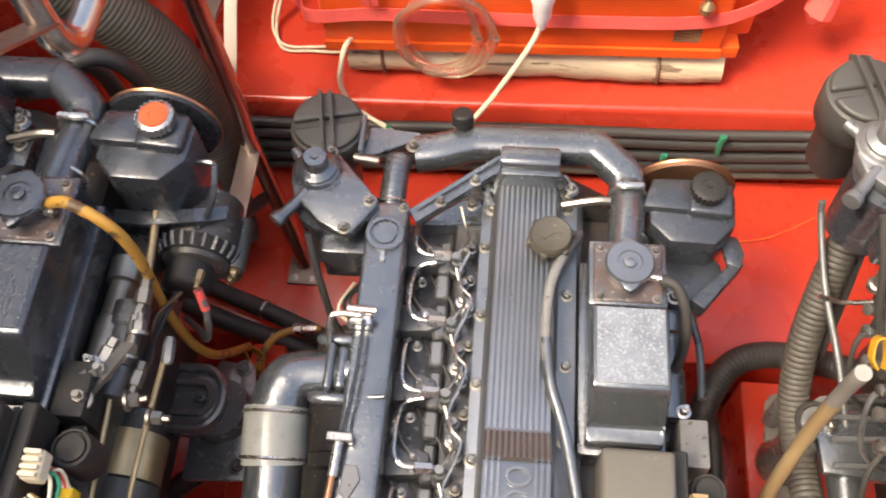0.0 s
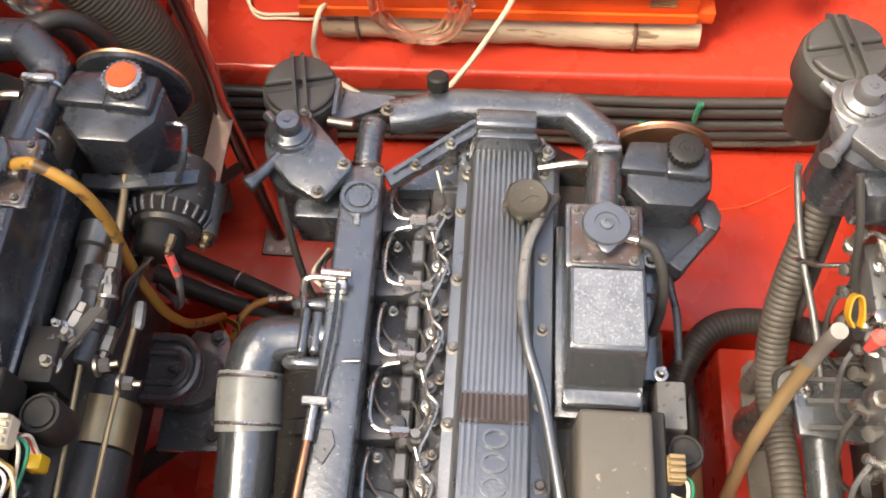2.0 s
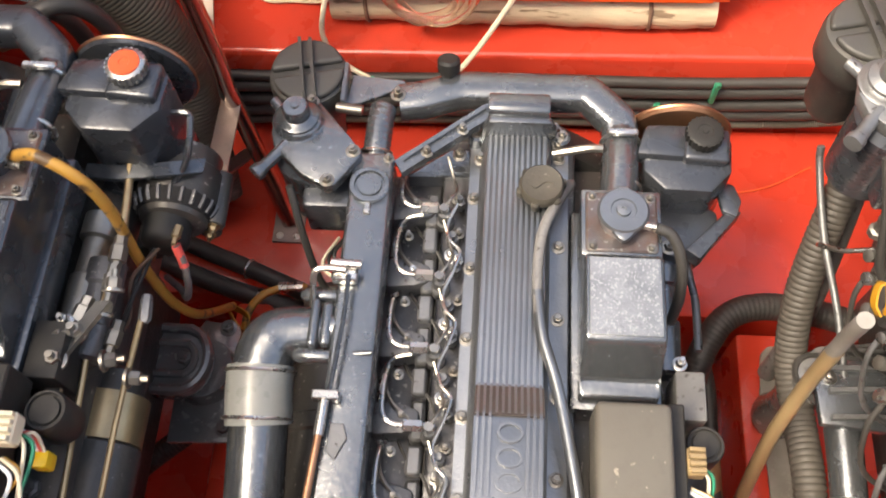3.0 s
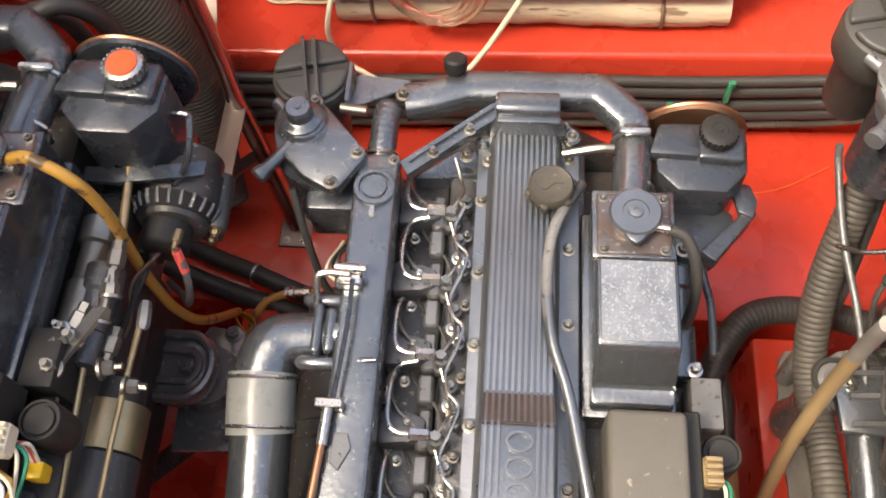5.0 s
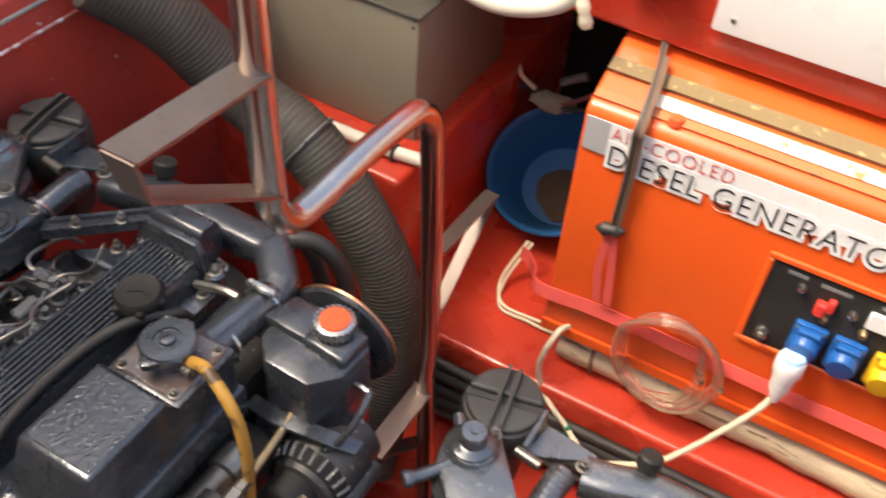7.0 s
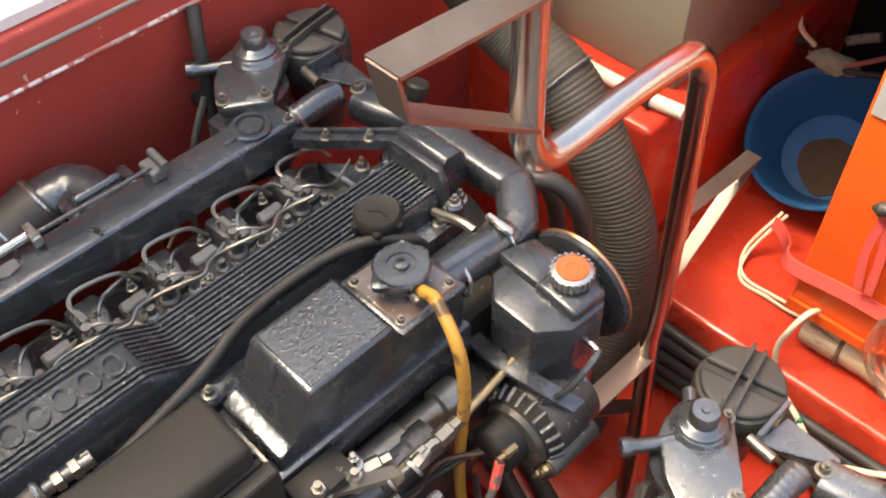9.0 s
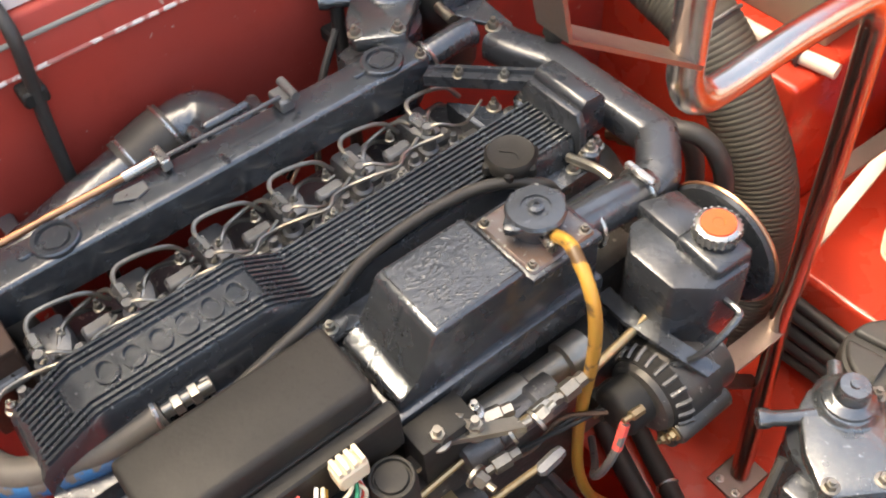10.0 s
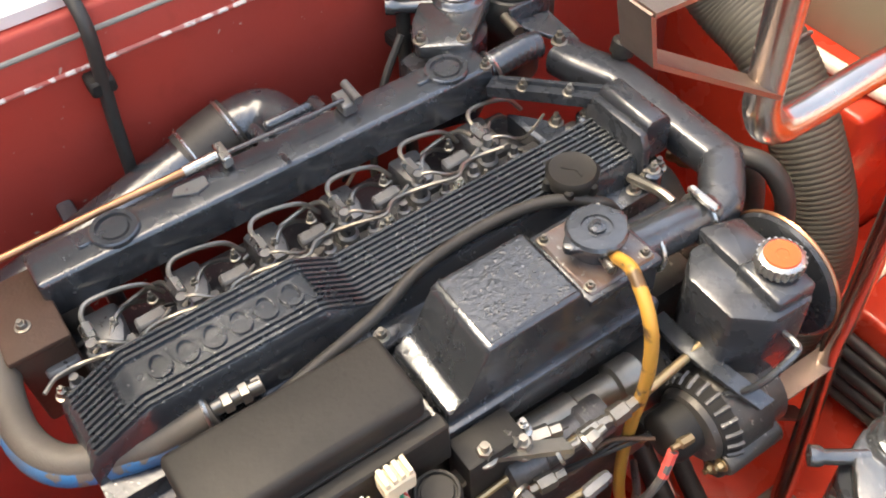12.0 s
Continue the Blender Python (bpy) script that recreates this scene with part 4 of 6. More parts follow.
        bm = add_lathe(B(), (0.272, -0.364, -0.100), (0, 0, 1), [(0.026, 0.0), (0.028, 0.004), (0.028, 0.062), (0.0255, 0.068), (0.0225, 0.068), (0.0215, 0.064), (0.019, 0.064), (0.018, 0.068), (0.006, 0.069)], 24)
        p("solenoid", bm, PLASTIC, "round dark solenoid")
        p("relay", add_box(B(), *((0.220, 0.266, -0.318, -0.238) if kind == "L" else (0.238, 0.282, -0.325, -0.250)), -0.13, -0.050, 0.004, 2), {"M": GREYHOSE, "L": PLASTIC}[kind], "pale grey relay box" if kind == "M" else "black relay box")
        p("bolt", add_bolt(B(), 0.250, -0.232, -0.075, 0.008, 0.016), STEEL)

    # fuel filter and lift pump at the corner
    bm = add_lathe(B(), (-0.357, 0.212, -0.17), (0, 0, 1), [(0.032, 0.0), (0.043, 0.02), (0.050, 0.115), (0.066, 0.135), (0.067, 0.180), (0.064, 0.192), (0.055, 0.197)], 36)
    filt = p("fuel_filter", bm, DUSTY, "dusty black fuel filter with a cross-ribbed cap")
    for half in (0, 1):
        a0 = 0.22 + math.pi * half
        c, sn = math.cos(a0), math.sin(a0)
        arc = [(0.061 * math.cos(t), 0.061 * math.sin(t)) for t in [0.115 + (math.pi - 0.23) * i / 16 for i in range(17)]]
        part("cap_half", add_prism(B(), [(-0.357 + c * x - sn * y, 0.212 + sn * x + c * y) for x, y in arc], 0.024, 0.037, 0.006, 3), DUSTY, filt)
    for k in (-0.009, 0.009):
        pts = [(-0.371 + k, 0.276, 0.030), (-0.367 + k, 0.264, 0.043), (-0.357 + k, 0.212, 0.045), (-0.347 + k, 0.160, 0.043), (-0.343 + k, 0.148, 0.030)]
        part("grip", add_strip(B(), pts, 0.0055, 0.010, (1, 0, 0)), DUSTY, filt)
    pump_mat = PAINT if kind != "R" else CAST
    bm = add_prism(B(), [(-0.398, 0.085), (-0.385, 0.135), (-0.33, 0.148), (-0.268, 0.072), (-0.248, 0.052), (-0.252, 0.040), (-0.286, -0.012), (-0.300, -0.016), (-0.345, 0.010), (-0.390, 0.055)], 0.020, 0.044, 0.005, 2)
    pump = p("lift_pump", bm, pump_mat, "cast hand-primer lift pump")
    part("diaphragm", add_lathe(B(), (-0.355, 0.103, 0.040), (0, 0, 1), [(0.043, 0.0), (0.043, 0.005), (0.039, 0.008), (0.038, 0.011), (0.034, 0.014), (0.033, 0.018), (0.026, 0.022), (0.024, 0.024), (0.0215, 0.025), (0.021, 0.042), (0.018, 0.046), (0.007, 0.0465), (0.0055, 0.049)], 34), pump_mat, pump)
    for x, y in ((-0.263, 0.050), (-0.298, -0.004), (-0.338, 0.140)):
        part("bolt", add_bolt(B(), x, y, 0.043, 0.008, 0.010), metal, pump)
    part("nozzle", add_tube(B(), [(-0.370, 0.066, 0.036), (-0.388, 0.040, 0.034), (-0.402, 0.022, 0.034), (-0.414, 0.008, 0.034)], 0.0115, 14, 3, radius=lambda i, n: 1.2 if i > n - 4 else 0.9), pump_mat, pump)
    part("nozzle", add_tube(B(), [(-0.380, 0.118, 0.036), (-0.402, 0.145, 0.034)], 0.010, 12, 0), pump_mat, pump)
    part("bowl", add_lathe(B(), (-0.335, 0.070, -0.15), (0, 0, 1), [(0.03, 0.0), (0.055, 0.02), (0.060, 0.16), (0.05, 0.172)], 28), PAINT_DARK, pump)
    part("support_bracket", add_prism(B(), [(-0.345, -0.02), (-0.255, -0.02), (-0.235, 0.05), (-0.26, 0.09), (-0.35, 0.06)], -0.10, -0.01, 0.008, 2), PAINT_DARK, pump)
    part("stub_pipe", add_tube(B(), [(-0.305, 0.155, 0.01), (-0.262, 0.150, 0.01)], 0.009, 10, 0), metal, pump)
    bm = corrugated([(-0.235, 0.060, -0.012), (-0.233, 0.085, -0.002), (-0.231, 0.130, 0.004), (-0.229, 0.160, 0.002)], 0.0225, 0.010, 0.03, 14)
    mh = p("manifold_hose", bm, body, "painted ribbed hose")
    part("hose_clamp", add_ring(B(), (-0.234, 0.078, -0.003), (0, 1, 0.3), 0.0245, 0.003, 22, 6), STEEL, mh)
    bm = add_lathe(B(), (-0.234, 0.062, -0.012), (0, 0.6, 1), [(0.018, 0.0), (0.018, 0.012), (0.010, 0.014)], 14)
    p("hose_union", bm, body)
    p("drain_hose", add_tube(B(), [(-0.362, 0.0, 0.015), (-0.345, -0.05, -0.05), (-0.325, -0.09, -0.14), (-0.29, -0.115, -0.2), (-0.26, -0.12, -0.26)], 0.0065, 8, 5), RUBBER)
    for k in range(3):
        p("loom_wire", add_tube(B(), [(-0.275 - 0.01 * k, -0.03, -0.10), (-0.290 - 0.008 * k, -0.085 - 0.01 * k, -0.05), (-0.272, -0.13, -0.08), (-0.30 + 0.012 * k, -0.17, -0.14)], 0.003, 6, 5), (RUBBER, PLASTIC, IVORY)[k])

    if kind == "R":
        rng = random.Random(21)
        fb = p("feed_pump", add_box(B(), -0.305, -0.245, -0.42, -0.02, -0.205, -0.14, 0.012, 2), CAST, "grey alloy feed pump body")
        for k in range(9):
            q = (-0.318 + 0.024 * (k % 3) + rng.uniform(-0.006, 0.006), -0.035 - 0.040 * k + rng.uniform(-0.006, 0.006), -0.142)
            part("union_nut", add_lathe(B(), q, (rng.uniform(-0.4, 0.2), rng.uniform(-0.3, 0.3), 1), [(0.014, 0.0), (0.014, 0.012), (0.009, 0.014), (0.009, 0.034), (0.011, 0.036), (0.011, 0.048), (0.006, 0.050)], 8), STEEL if k % 2 else NUT, fb)
        for k in range(6):
            y = -0.03 - 0.05 * k
            pts = [(-0.310 + 0.01 * (k % 3), y, -0.100), (-0.318, y - 0.02, -0.065 + 0.01 * (k % 2)), (-0.29, y - 0.045, -0.05), (-0.26, y - 0.05, -0.05), (-0.215, y - 0.03, -0.05)]
            part("fuel_pipe", add_tube(B(), pts, 0.0042, 8, 5), STEEL, fb)
        for k in range(22):
            q = (rng.uniform(-0.30, -0.225), rng.uniform(-0.56, -0.03), -0.142 - 0.02 * (k % 2))
            r = rng.uniform(0.008, 0.015)
            ax = (rng.uniform(-0.5, 0.3), rng.uniform(-0.4, 0.4), 1)
            part("fitting", add_lathe(B(), q, ax, [(r, 0.0), (r, 0.014), (r * 0.65, 0.016), (r * 0.65, 0.036), (r * 0.85, 0.038), (r * 0.85, 0.050), (r * 0.4, 0.052)], 6 + 2 * (k % 3)), (STEEL, NUT, CAST)[k % 3], fb)
        for k in range(4):
            x = -0.30 + 0.022 * k
            part("control_rod", add_tube(B(), [(x, -0.04 - 0.05 * k, -0.09), (x + 0.004, -0.22, -0.085), (x - 0.006, -0.45, -0.11), (x, -0.70, -0.16)], 0.0042, 8, 5), (STEEL, CAST, PAINT_DARK, STEEL)[k], fb)
        for k in range(12):
            q = (-0.300, -0.05 - 0.045 * k + rng.uniform(-0.01, 0.01), -0.165 - 0.018 * (k % 3))
            r = rng.uniform(0.009, 0.014)
            part("banjo_union", add_lathe(B(), q, (-1, rng.uniform(-0.4, 0.4), 0.5), [(r, 0.0), (r, 0.012), (r * 0.6, 0.014), (r * 0.6, 0.028), (r * 0.9, 0.030), (r * 0.9, 0.042), (r * 0.4, 0.044)], 8), (NUT, STEEL)[k % 2], fb)
            if k % 2:
                part("drain_pipe", add_tube(B(), [Vector(q) + Vector((-0.03, 0, 0.015)), Vector(q) + Vector((-0.045, -0.03, -0.02)), Vector(q) + Vector((-0.02, -0.07, -0.11)), Vector(q) + Vector((0.08, -0.09, -0.20))], 0.0045, 8, 5), (CAST, RUBBER)[k % 4 == 1], fb)
        for y0, y1, z in ((-0.16, -0.06, -0.115), (-0.36, -0.24, -0.120), (-0.60, -0.44, -0.150)):
            part("pump_housing", add_box(B(), -0.312, -0.235, y0, y1, -0.215, z, 0.010, 2), CAST, fb)

    # air intake elbow and throttle linkage on the outer flank
    if kind != "R":
        elbow = p("intake_elbow", add_tube(B(), [(-0.262, -0.232, -0.012), (-0.300, -0.232, -0.012), (-0.342, -0.238, -0.014), (-0.364, -0.258, -0.018), (-0.372, -0.300, -0.028)], 0.044, 20, 5, radius=lambda i, n: 0.72 + 0.28 * min(1, i / (n * 0.6))), body, "painted air intake elbow")
        part("flange", add_box(B(), -0.300, -0.285, -0.270, -0.194, -0.046, 0.034, 0.007, 3), body, elbow)
        part("flange", add_box(B(), -0.283, -0.266, -0.266, -0.198, -0.046, 0.030, 0.007, 3), body, elbow)
        for y in (-0.282, -0.186):
            part("flange_ear", add_tube(B(), [(-0.318, y * 0.985, 0.012), (-0.312, y * 0.985, 0.013), (-0.254, y * 0.985, 0.013), (-0.248, y * 0.985, 0.012)], 0.0105, 14, 0, radius=lambda i, n: 1.0 if 0 < i < n - 1 else 0.6), body, elbow)
        for y in (-0.232, -0.276):
            part("boss", add_lathe(B(), (-0.262, y, 0.004 if y > -0.25 else 0.012), (1, 0, 0.35), [(0.026 if y > -0.25 else 0.010, 0.0), (0.022 if y > -0.25 else 0.009, 0.02), (0.003, 0.062)], 16), body, elbow)
        part("rubber_cuff", add_tube(B(), [(-0.372, -0.285, -0.024), (-0.371, -0.325, -0.034), (-0.368, -0.366, -0.047)], 0.0495, 22, 4), CUFF if kind == "M" else RUBBER, elbow, "translucent grey rubber cuff" if kind == "M" else "black rubber cuff")
        for y, z in ((-0.292, -0.026), (-0.358, -0.045)):
            part("hose_clamp", add_ring(B(), (-0.371, y, z), (0.02, -1, -0.25), 0.050, 0.003, 30, 6), STEEL, elbow)
        part("intake_tube", add_tube(B(), [(-0.369, -0.345, -0.041), (-0.366, -0.47, -0.075), (-0.362, -0.70, -0.14), (-0.36, -0.86, -0.18)], 0.0435, 20, 4), body, elbow, "smooth intake tube")
        part("tube_flange", add_box(B(), -0.445, -0.280, -0.560, -0.535, -0.165, -0.075, 0.006, 2), CAST, elbow)
        bm = add_box(B(), -0.272, -0.234, -0.172, -0.150, 0.030, 0.050, 0.003, 1)
        add_tube(bm, [(-0.272, -0.148, 0.055), (-0.228, -0.150, 0.055)], 0.007, 10, 0)
        th = p("throttle_bracket", bm, STEEL if kind == "M" else CAST, "bright throttle bracket")
        part("rod", add_tube(B(), [(-0.246, -0.165, 0.052), (-0.246, -0.230, 0.052), (-0.254, -0.335, 0.048), (-0.258, -0.352, 0.046)], 0.0035, 8, 4), PAINT_DARK, th)
        part("rod_clamp", add_box(B(), -0.278, -0.240, -0.352, -0.338, 0.034, 0.052, 0.002, 1), STEEL, th)
        part("rod_socket", add_tube(B(), [(-0.260, -0.352, 0.046), (-0.263, -0.400, 0.042)], 0.0075, 10, 0), STEEL, th)
        part("copper_rod", add_tube(B(), [(-0.263, -0.395, 0.042), (-0.272, -0.50, 0.034), (-0.285, -0.66, 0.02)], 0.0055, 10, 3), COPPER, th)
        if kind == "M":
            part("vacuum_pipe", add_tube(B(), [(-0.250, -0.160, 0.058), (-0.285, -0.160, 0.060), (-0.297, -0.170, 0.050), (-0.298, -0.215, 0.0), (-0.300, -0.24, -0.06)], 0.005, 8, 5), STEEL, th)
        bm = add_prism(B(), [(-0.250, -0.380), (-0.232, -0.380), (-0.225, -0.40), (-0.240, -0.43), (-0.252, -0.42)], 0.030, 0.034, 0.001, 1)
        part("clamp_tab", bm, CAST, th)
    return eng


engine_mid = build_engine((0.0, 0.0, 0.0), "slate grey six-cylinder marine diesel on red beds", "M")
engine_west = build_engine((-0.857, -0.055, 0.198), "blue-black six-cylinder marine diesel by the hull side", "L")
engine_east = build_engine((0.856, -0.006, 0.155), "bare alloy six-cylinder marine diesel, partly seen", "R")

# hoses of the middle and west engines
ov = thing("overflow_hose", "grey rubber overflow hose from a tank filler", "hose", pose(0.2, -0.06, 1.051))
part("hose", add_tube(B(), [(0.0, -0.006, 0.0), (0.024, -0.016, -0.006), (0.042, -0.045, -0.035), (0.048, -0.075, -0.09), (0.046, -0.09, -0.16)], 0.0085, 12), RUBBER, ov)
yh = thing("overflow_hose", "amber rubber overflow hose arching from a tank filler", "hose", pose(-0.673, -0.105, 1.265))
part("hose", add_tube(B(), [(-0.008, 0.0, -0.022), (0.006, -0.002, -0.012), (0.036, -0.01, 0.006), (0.065, -0.019, 0.0), (0.088, -0.026, -0.017), (0.102, -0.03, -0.045), (0.108, -0.032, -0.094), (0.106, -0.032, -0.151), (0.096, -0.029, -0.255), (0.092, -0.027, -0.355), (0.102, -0.030, -0.43), (0.115, -0.017, -0.505), (0.115, 0.028, -0.605), (0.107, 0.099, -0.745)], 0.0085, 12), AMBER, yh)

# loop hose and aft box of the west engine, hose down the hull side
ORG = Vector((-0.857, -0.055, 1.198))
pth = [(0.050, -0.520, -0.012), (0.048, -0.560, -0.018), (0.038, -0.610, -0.024), (0.004, -0.682, -0.030), (-0.060, -0.712, -0.030), (-0.150, -0.705, -0.026), (-0.205, -0.670, -0.020), (-0.225, -0.615, -0.03), (-0.235, -0.60, -0.10)]
lh = thing("heater_hose", "thick grey-brown hose with a blue lower side round the cover's end", "hose", Matrix.Translation(ORG + Vector(pth[0])))
part("hose", add_tube(B(), [Vector(q) - Vector(pth[0]) for q in pth], 0.021, 14), TAUPE, lh)
part("blue_sleeve", add_tube(B(), [Vector(q) - Vector(pth[0]) + Vector((0.004, -0.007, -0.006)) for q in pth[1:6]], 0.0185, 14), WORN_BLUE, lh, "worn blue sleeve")
part("spigot", add_tube(B(), [(0.0, 0.0, 0.0), (0.002, 0.03, 0.002), (0.006, 0.06, 0.004)], 0.010, 12, 3), NUT, lh)
for k, r in ((0.018, 0.013), (0.040, 0.014), (0.056, 0.012)):
    part("spigot_nut", add_lathe(B(), (0.003, k, 0.002), (0.1, 1, 0.05), [(r * 0.8, -0.006), (r, -0.005), (r, 0.005), (r * 0.8, 0.006)], 6), NUT, lh, smooth=False)
part("hose_clamp", add_ring(B(), (0.0, -0.008, 0.0), (0.1, 1, 0), 0.0215, 0.003, 24, 6), STEEL, lh)
bx = thing("rusty_box", "brown rusty box behind the west engine's cover", "box", Matrix.Translation(ORG + Vector((-0.20, -0.66, -0.12))))
part("case", add_box(B(), -0.065, 0.060, -0.030, 0.040, -0.02, 0.110, 0.006, 2), RUST_DARK, bx)
part("lid", add_box(B(), -0.069, 0.064, -0.034, 0.044, 0.111, 0.122, 0.004, 2), RUST_DARK, bx)
part("bolt", add_bolt(B(), 0.02, 0.0, 0.122, 0.007, 0.008), NUT, bx)
hs = thing("wall_hose", "black hose running down the red hull side", "hose", pose(-1.28, -0.478, 1.39))
part("hose", add_tube(B(), [(-0.06, 0.0, 0.035), (0.0, 0.0, 0.0), (0.004, -0.008, -0.09), (0.006, -0.016, -0.18), (0.008, -0.03, -0.45), (0.02, -0.05, -0.9)], 0.010, 12), RUBBER, hs)
part("clip", add_box(B(), -0.030, 0.012, -0.028, 0.008, -0.105, -0.080, 0.004, 1), PLASTIC, hs)
hs = thing("wall_hose", "black hose running down the red hull side", "hose", pose(-1.27, -0.02, 1.30))
part("hose", add_tube(B(), [(-0.02, 0.02, 0.02), (0.004, 0.0, -0.05), (0.008, -0.01, -0.25), (0.01, -0.02, -0.8)], 0.012, 12), RUBBER, hs)
part("clip", add_box(B(), -0.032, 0.012, -0.022, 0.022, -0.16, -0.135, 0.004, 1), PLASTIC, hs)

# ---- generator on its logs ----
GEN = pose(-0.03, 0.672, 0.700, 0, 0, 1.2)
gen = thing("diesel_generator", "orange enclosed diesel generator lashed onto two logs", "generator", GEN)
HW = 0.438


def proud(out):
    """Depth of a place that stands proud of the upright front."""
    return -out


side = [(0.0, 0.0), (0.0, 0.562), (0.010, 0.575), (0.133, 0.627), (0.16, 0.631), (0.46, 0.635), (0.48, 0.605), (0.48, 0.0)]
bm = add_prism(B(), side, -HW, HW, 0.007, 3, swap=lambda a, b, c: (c, a, b))
part("enclosure", bm, ORANGE, gen, "orange powder-coated sheet enclosure")
slope = 0.052 / 0.123
TOPY, TOPZ = 0.012, 0.577
for off, w, mt, nm in ((0.014, 0.016, RUST_ORANGE, "lid_lip"), (0.072, 0.028, OLIVE, "foam_seal")):
    y = TOPY + off
    z = TOPZ + slope * off + 0.002
    part(nm, add_strip(B(), [(-HW + 0.004, y, z), (HW - 0.004, y, z)], w, 0.006 if off < 0.05 else 0.014, (0, 1, slope)), mt, gen)
part("top_label", add_strip(B(), [(-HW + 0.10, TOPY + 0.038, TOPZ + 0.0175), (HW - 0.10, TOPY + 0.038, TOPZ + 0.0175)], 0.026, 0.002, (0, 1, slope)), STAINED_LABEL, gen, "peeling white strip on the lid")
part("front_lip", add_strip(B(), [(-HW, proud(0.006), 0.012), (HW, proud(0.006), 0.012)], 0.024, 0.008, (0, 0, 1)), ORANGE, gen)
FRONT = Matrix(((1, 0, 0, 0), (0, 0, -1, 0), (0, 1, 0, 0), (0, 0, 0, 1)))
LABEL_AT = Matrix.Translation((0, 0.0232, 0)) @ Matrix.Diagonal((0.925, 1.103, 1, 1))
PANEL_AT = Matrix.Translation((0, 0.0096, 0)) @ Matrix.Diagonal((0.955, 1.14, 1, 1))


def on_front(name, bm, mat, parent=gen, label="", at=PANEL_AT):
    """Geometry drawn as x across, y up the front, z out of it."""
    bm.transform(FRONT @ at)
    return part(name, bm, mat, parent, label)


def letters(name, text, x, y, size, mat, parent, out, bold=0.0, spread=1.0):
    cu = bpy.data.curves.new(name, "FONT")
    cu.body, cu.size, cu.extrude, cu.offset, cu.space_character = text, size, 0.0004, bold, spread
    tmp = new(name + "_curve", cu)
    me = bpy.data.meshes.new_from_object(tmp.evaluated_get(bpy.context.evaluated_depsgraph_get()))
    bpy.data.objects.remove(tmp)
    bm = B()
    bm.from_mesh(me)
    bpy.data.meshes.remove(me)
    for v in bm.verts:
        v.co += Vector((x, y, out))
    left = set(bm.verts)
    while left:
        todo, island = [left.pop()], set()
        while todo:
            v = todo.pop()
            island.add(v)
            for e in v.link_edges:
                w = e.other_vert(v)
                if w in left:
                    left.discard(w)
                    todo.append(w)
        one = B()
        at = {v: one.verts.new(v.co) for v in sorted(island, key=lambda q: q.index)}
        for f in bm.faces:
            if f.verts[0] in island:
                one.faces.new([at[v] for v in f.verts])
        on_front(name, one, mat, parent, "", LABEL_AT)
    bm.free()


lab = on_front("label_band", add_box(B(), -0.466, 0.452, 0.420, 0.483, 0.001, 0.0025), LABEL, gen, "long white label across the front", LABEL_AT)
on_front("label_end", add_box(B(), -0.466, -0.418, 0.420, 0.483, 0.0026, 0.0032), LABEL_GREY, lab, "", LABEL_AT)
letters("letter_outline", "DIESEL GENERATOR", -HW + 0.024, 0.405, 0.058, LABEL, lab, 0.0034, 0.0065, 1.10)
letters("letter", "DIESEL GENERATOR", -HW + 0.024, 0.405, 0.058, INK, lab, 0.0046, -0.0008, 1.10)
letters("letter", "AIR-COOLED", -HW + 0.024, 0.454, 0.036, INK_RED, lab, 0.0036, -0.0007, 1.14)
bm = B()
for k in range(16):
    add_box(bm, 0.265 + 0.0056 * k, 0.269 + 0.0056 * k, 0.424, 0.424 + 0.009 + 0.003 * (k % 3), 0.0034, 0.0042)
on_front("print_bars", bm, INK, lab, "", LABEL_AT)
bm = B()
for k in range(3):
    add_box(bm, 0.36 + 0.012 * k, 0.368 + 0.012 * k, 0.438 + 0.004 * (k % 2), 0.455, 0.0034, 0.0042)
on_front("print_bars", bm, INK_RED, lab, "", LABEL_AT)
# control panel, set back in its opening
PX0, PX1, PY0, PY1 = -0.060, 0.332, 0.174, 0.352
bm = B()
for a, b, c, d in ((PX0 - 0.012, PX1 + 0.012, PY0 - 0.012, PY0), (PX0 - 0.012, PX1 + 0.012, PY1, PY1 + 0.012), (PX0 - 0.012, PX0, PY0, PY1), (PX1, PX1 + 0.012, PY0, PY1)):
    add_box(bm, a, b, c, d, 0.0, 0.007, 0.0025, 1)
pan = on_front("control_panel", add_box(B(), PX0, PX1, PY0, PY1, 0.0006, 0.003), PLASTIC, gen, "black control panel with sockets")
on_front("panel_frame", bm, ORANGE, pan)
for k, (x, mt) in enumerate(((0.047, BLUE), (0.118, BLUE), (0.192, YELLOW), (0.263, YELLOW))):
    y = 0.226
    bm = add_box(B(), x - 0.030, x + 0.030, y - 0.034, y + 0.034, 0.003, 0.018, 0.005, 2)
    sk = on_front("power_socket", bm, mt, pan, "blue hinged socket" if mt is BLUE else "yellow hinged socket")
    bm = add_lathe(B(), (x, y - 0.004, 0.016), (0, -0.25, 1), [(0.027, 0.0), (0.027, 0.018), (0.024, 0.024), (0.015, 0.025)], 24)
    add_box(bm, x - 0.022, x + 0.022, y + 0.018, y + 0.030, 0.016, 0.030, 0.003, 1)
    on_front("flap", bm, mt, sk)
    for sx, sy in ((-0.024, -0.028), (0.024, -0.028), (-0.024, 0.028), (0.024, 0.028)):
        on_front("screw", add_lathe(B(), (x + sx, y + sy, 0.018), (0, 0, 1), [(0.003, 0.0), (0.003, 0.002)], 8), STEEL, sk)
    on_front("earth_stud", add_lathe(B(), (x + 0.010, y + 0.052, 0.003), (0, 0, 1), [(0.009, 0.0), (0.008, 0.006), (0.005, 0.012)], 12), BRASS, pan)
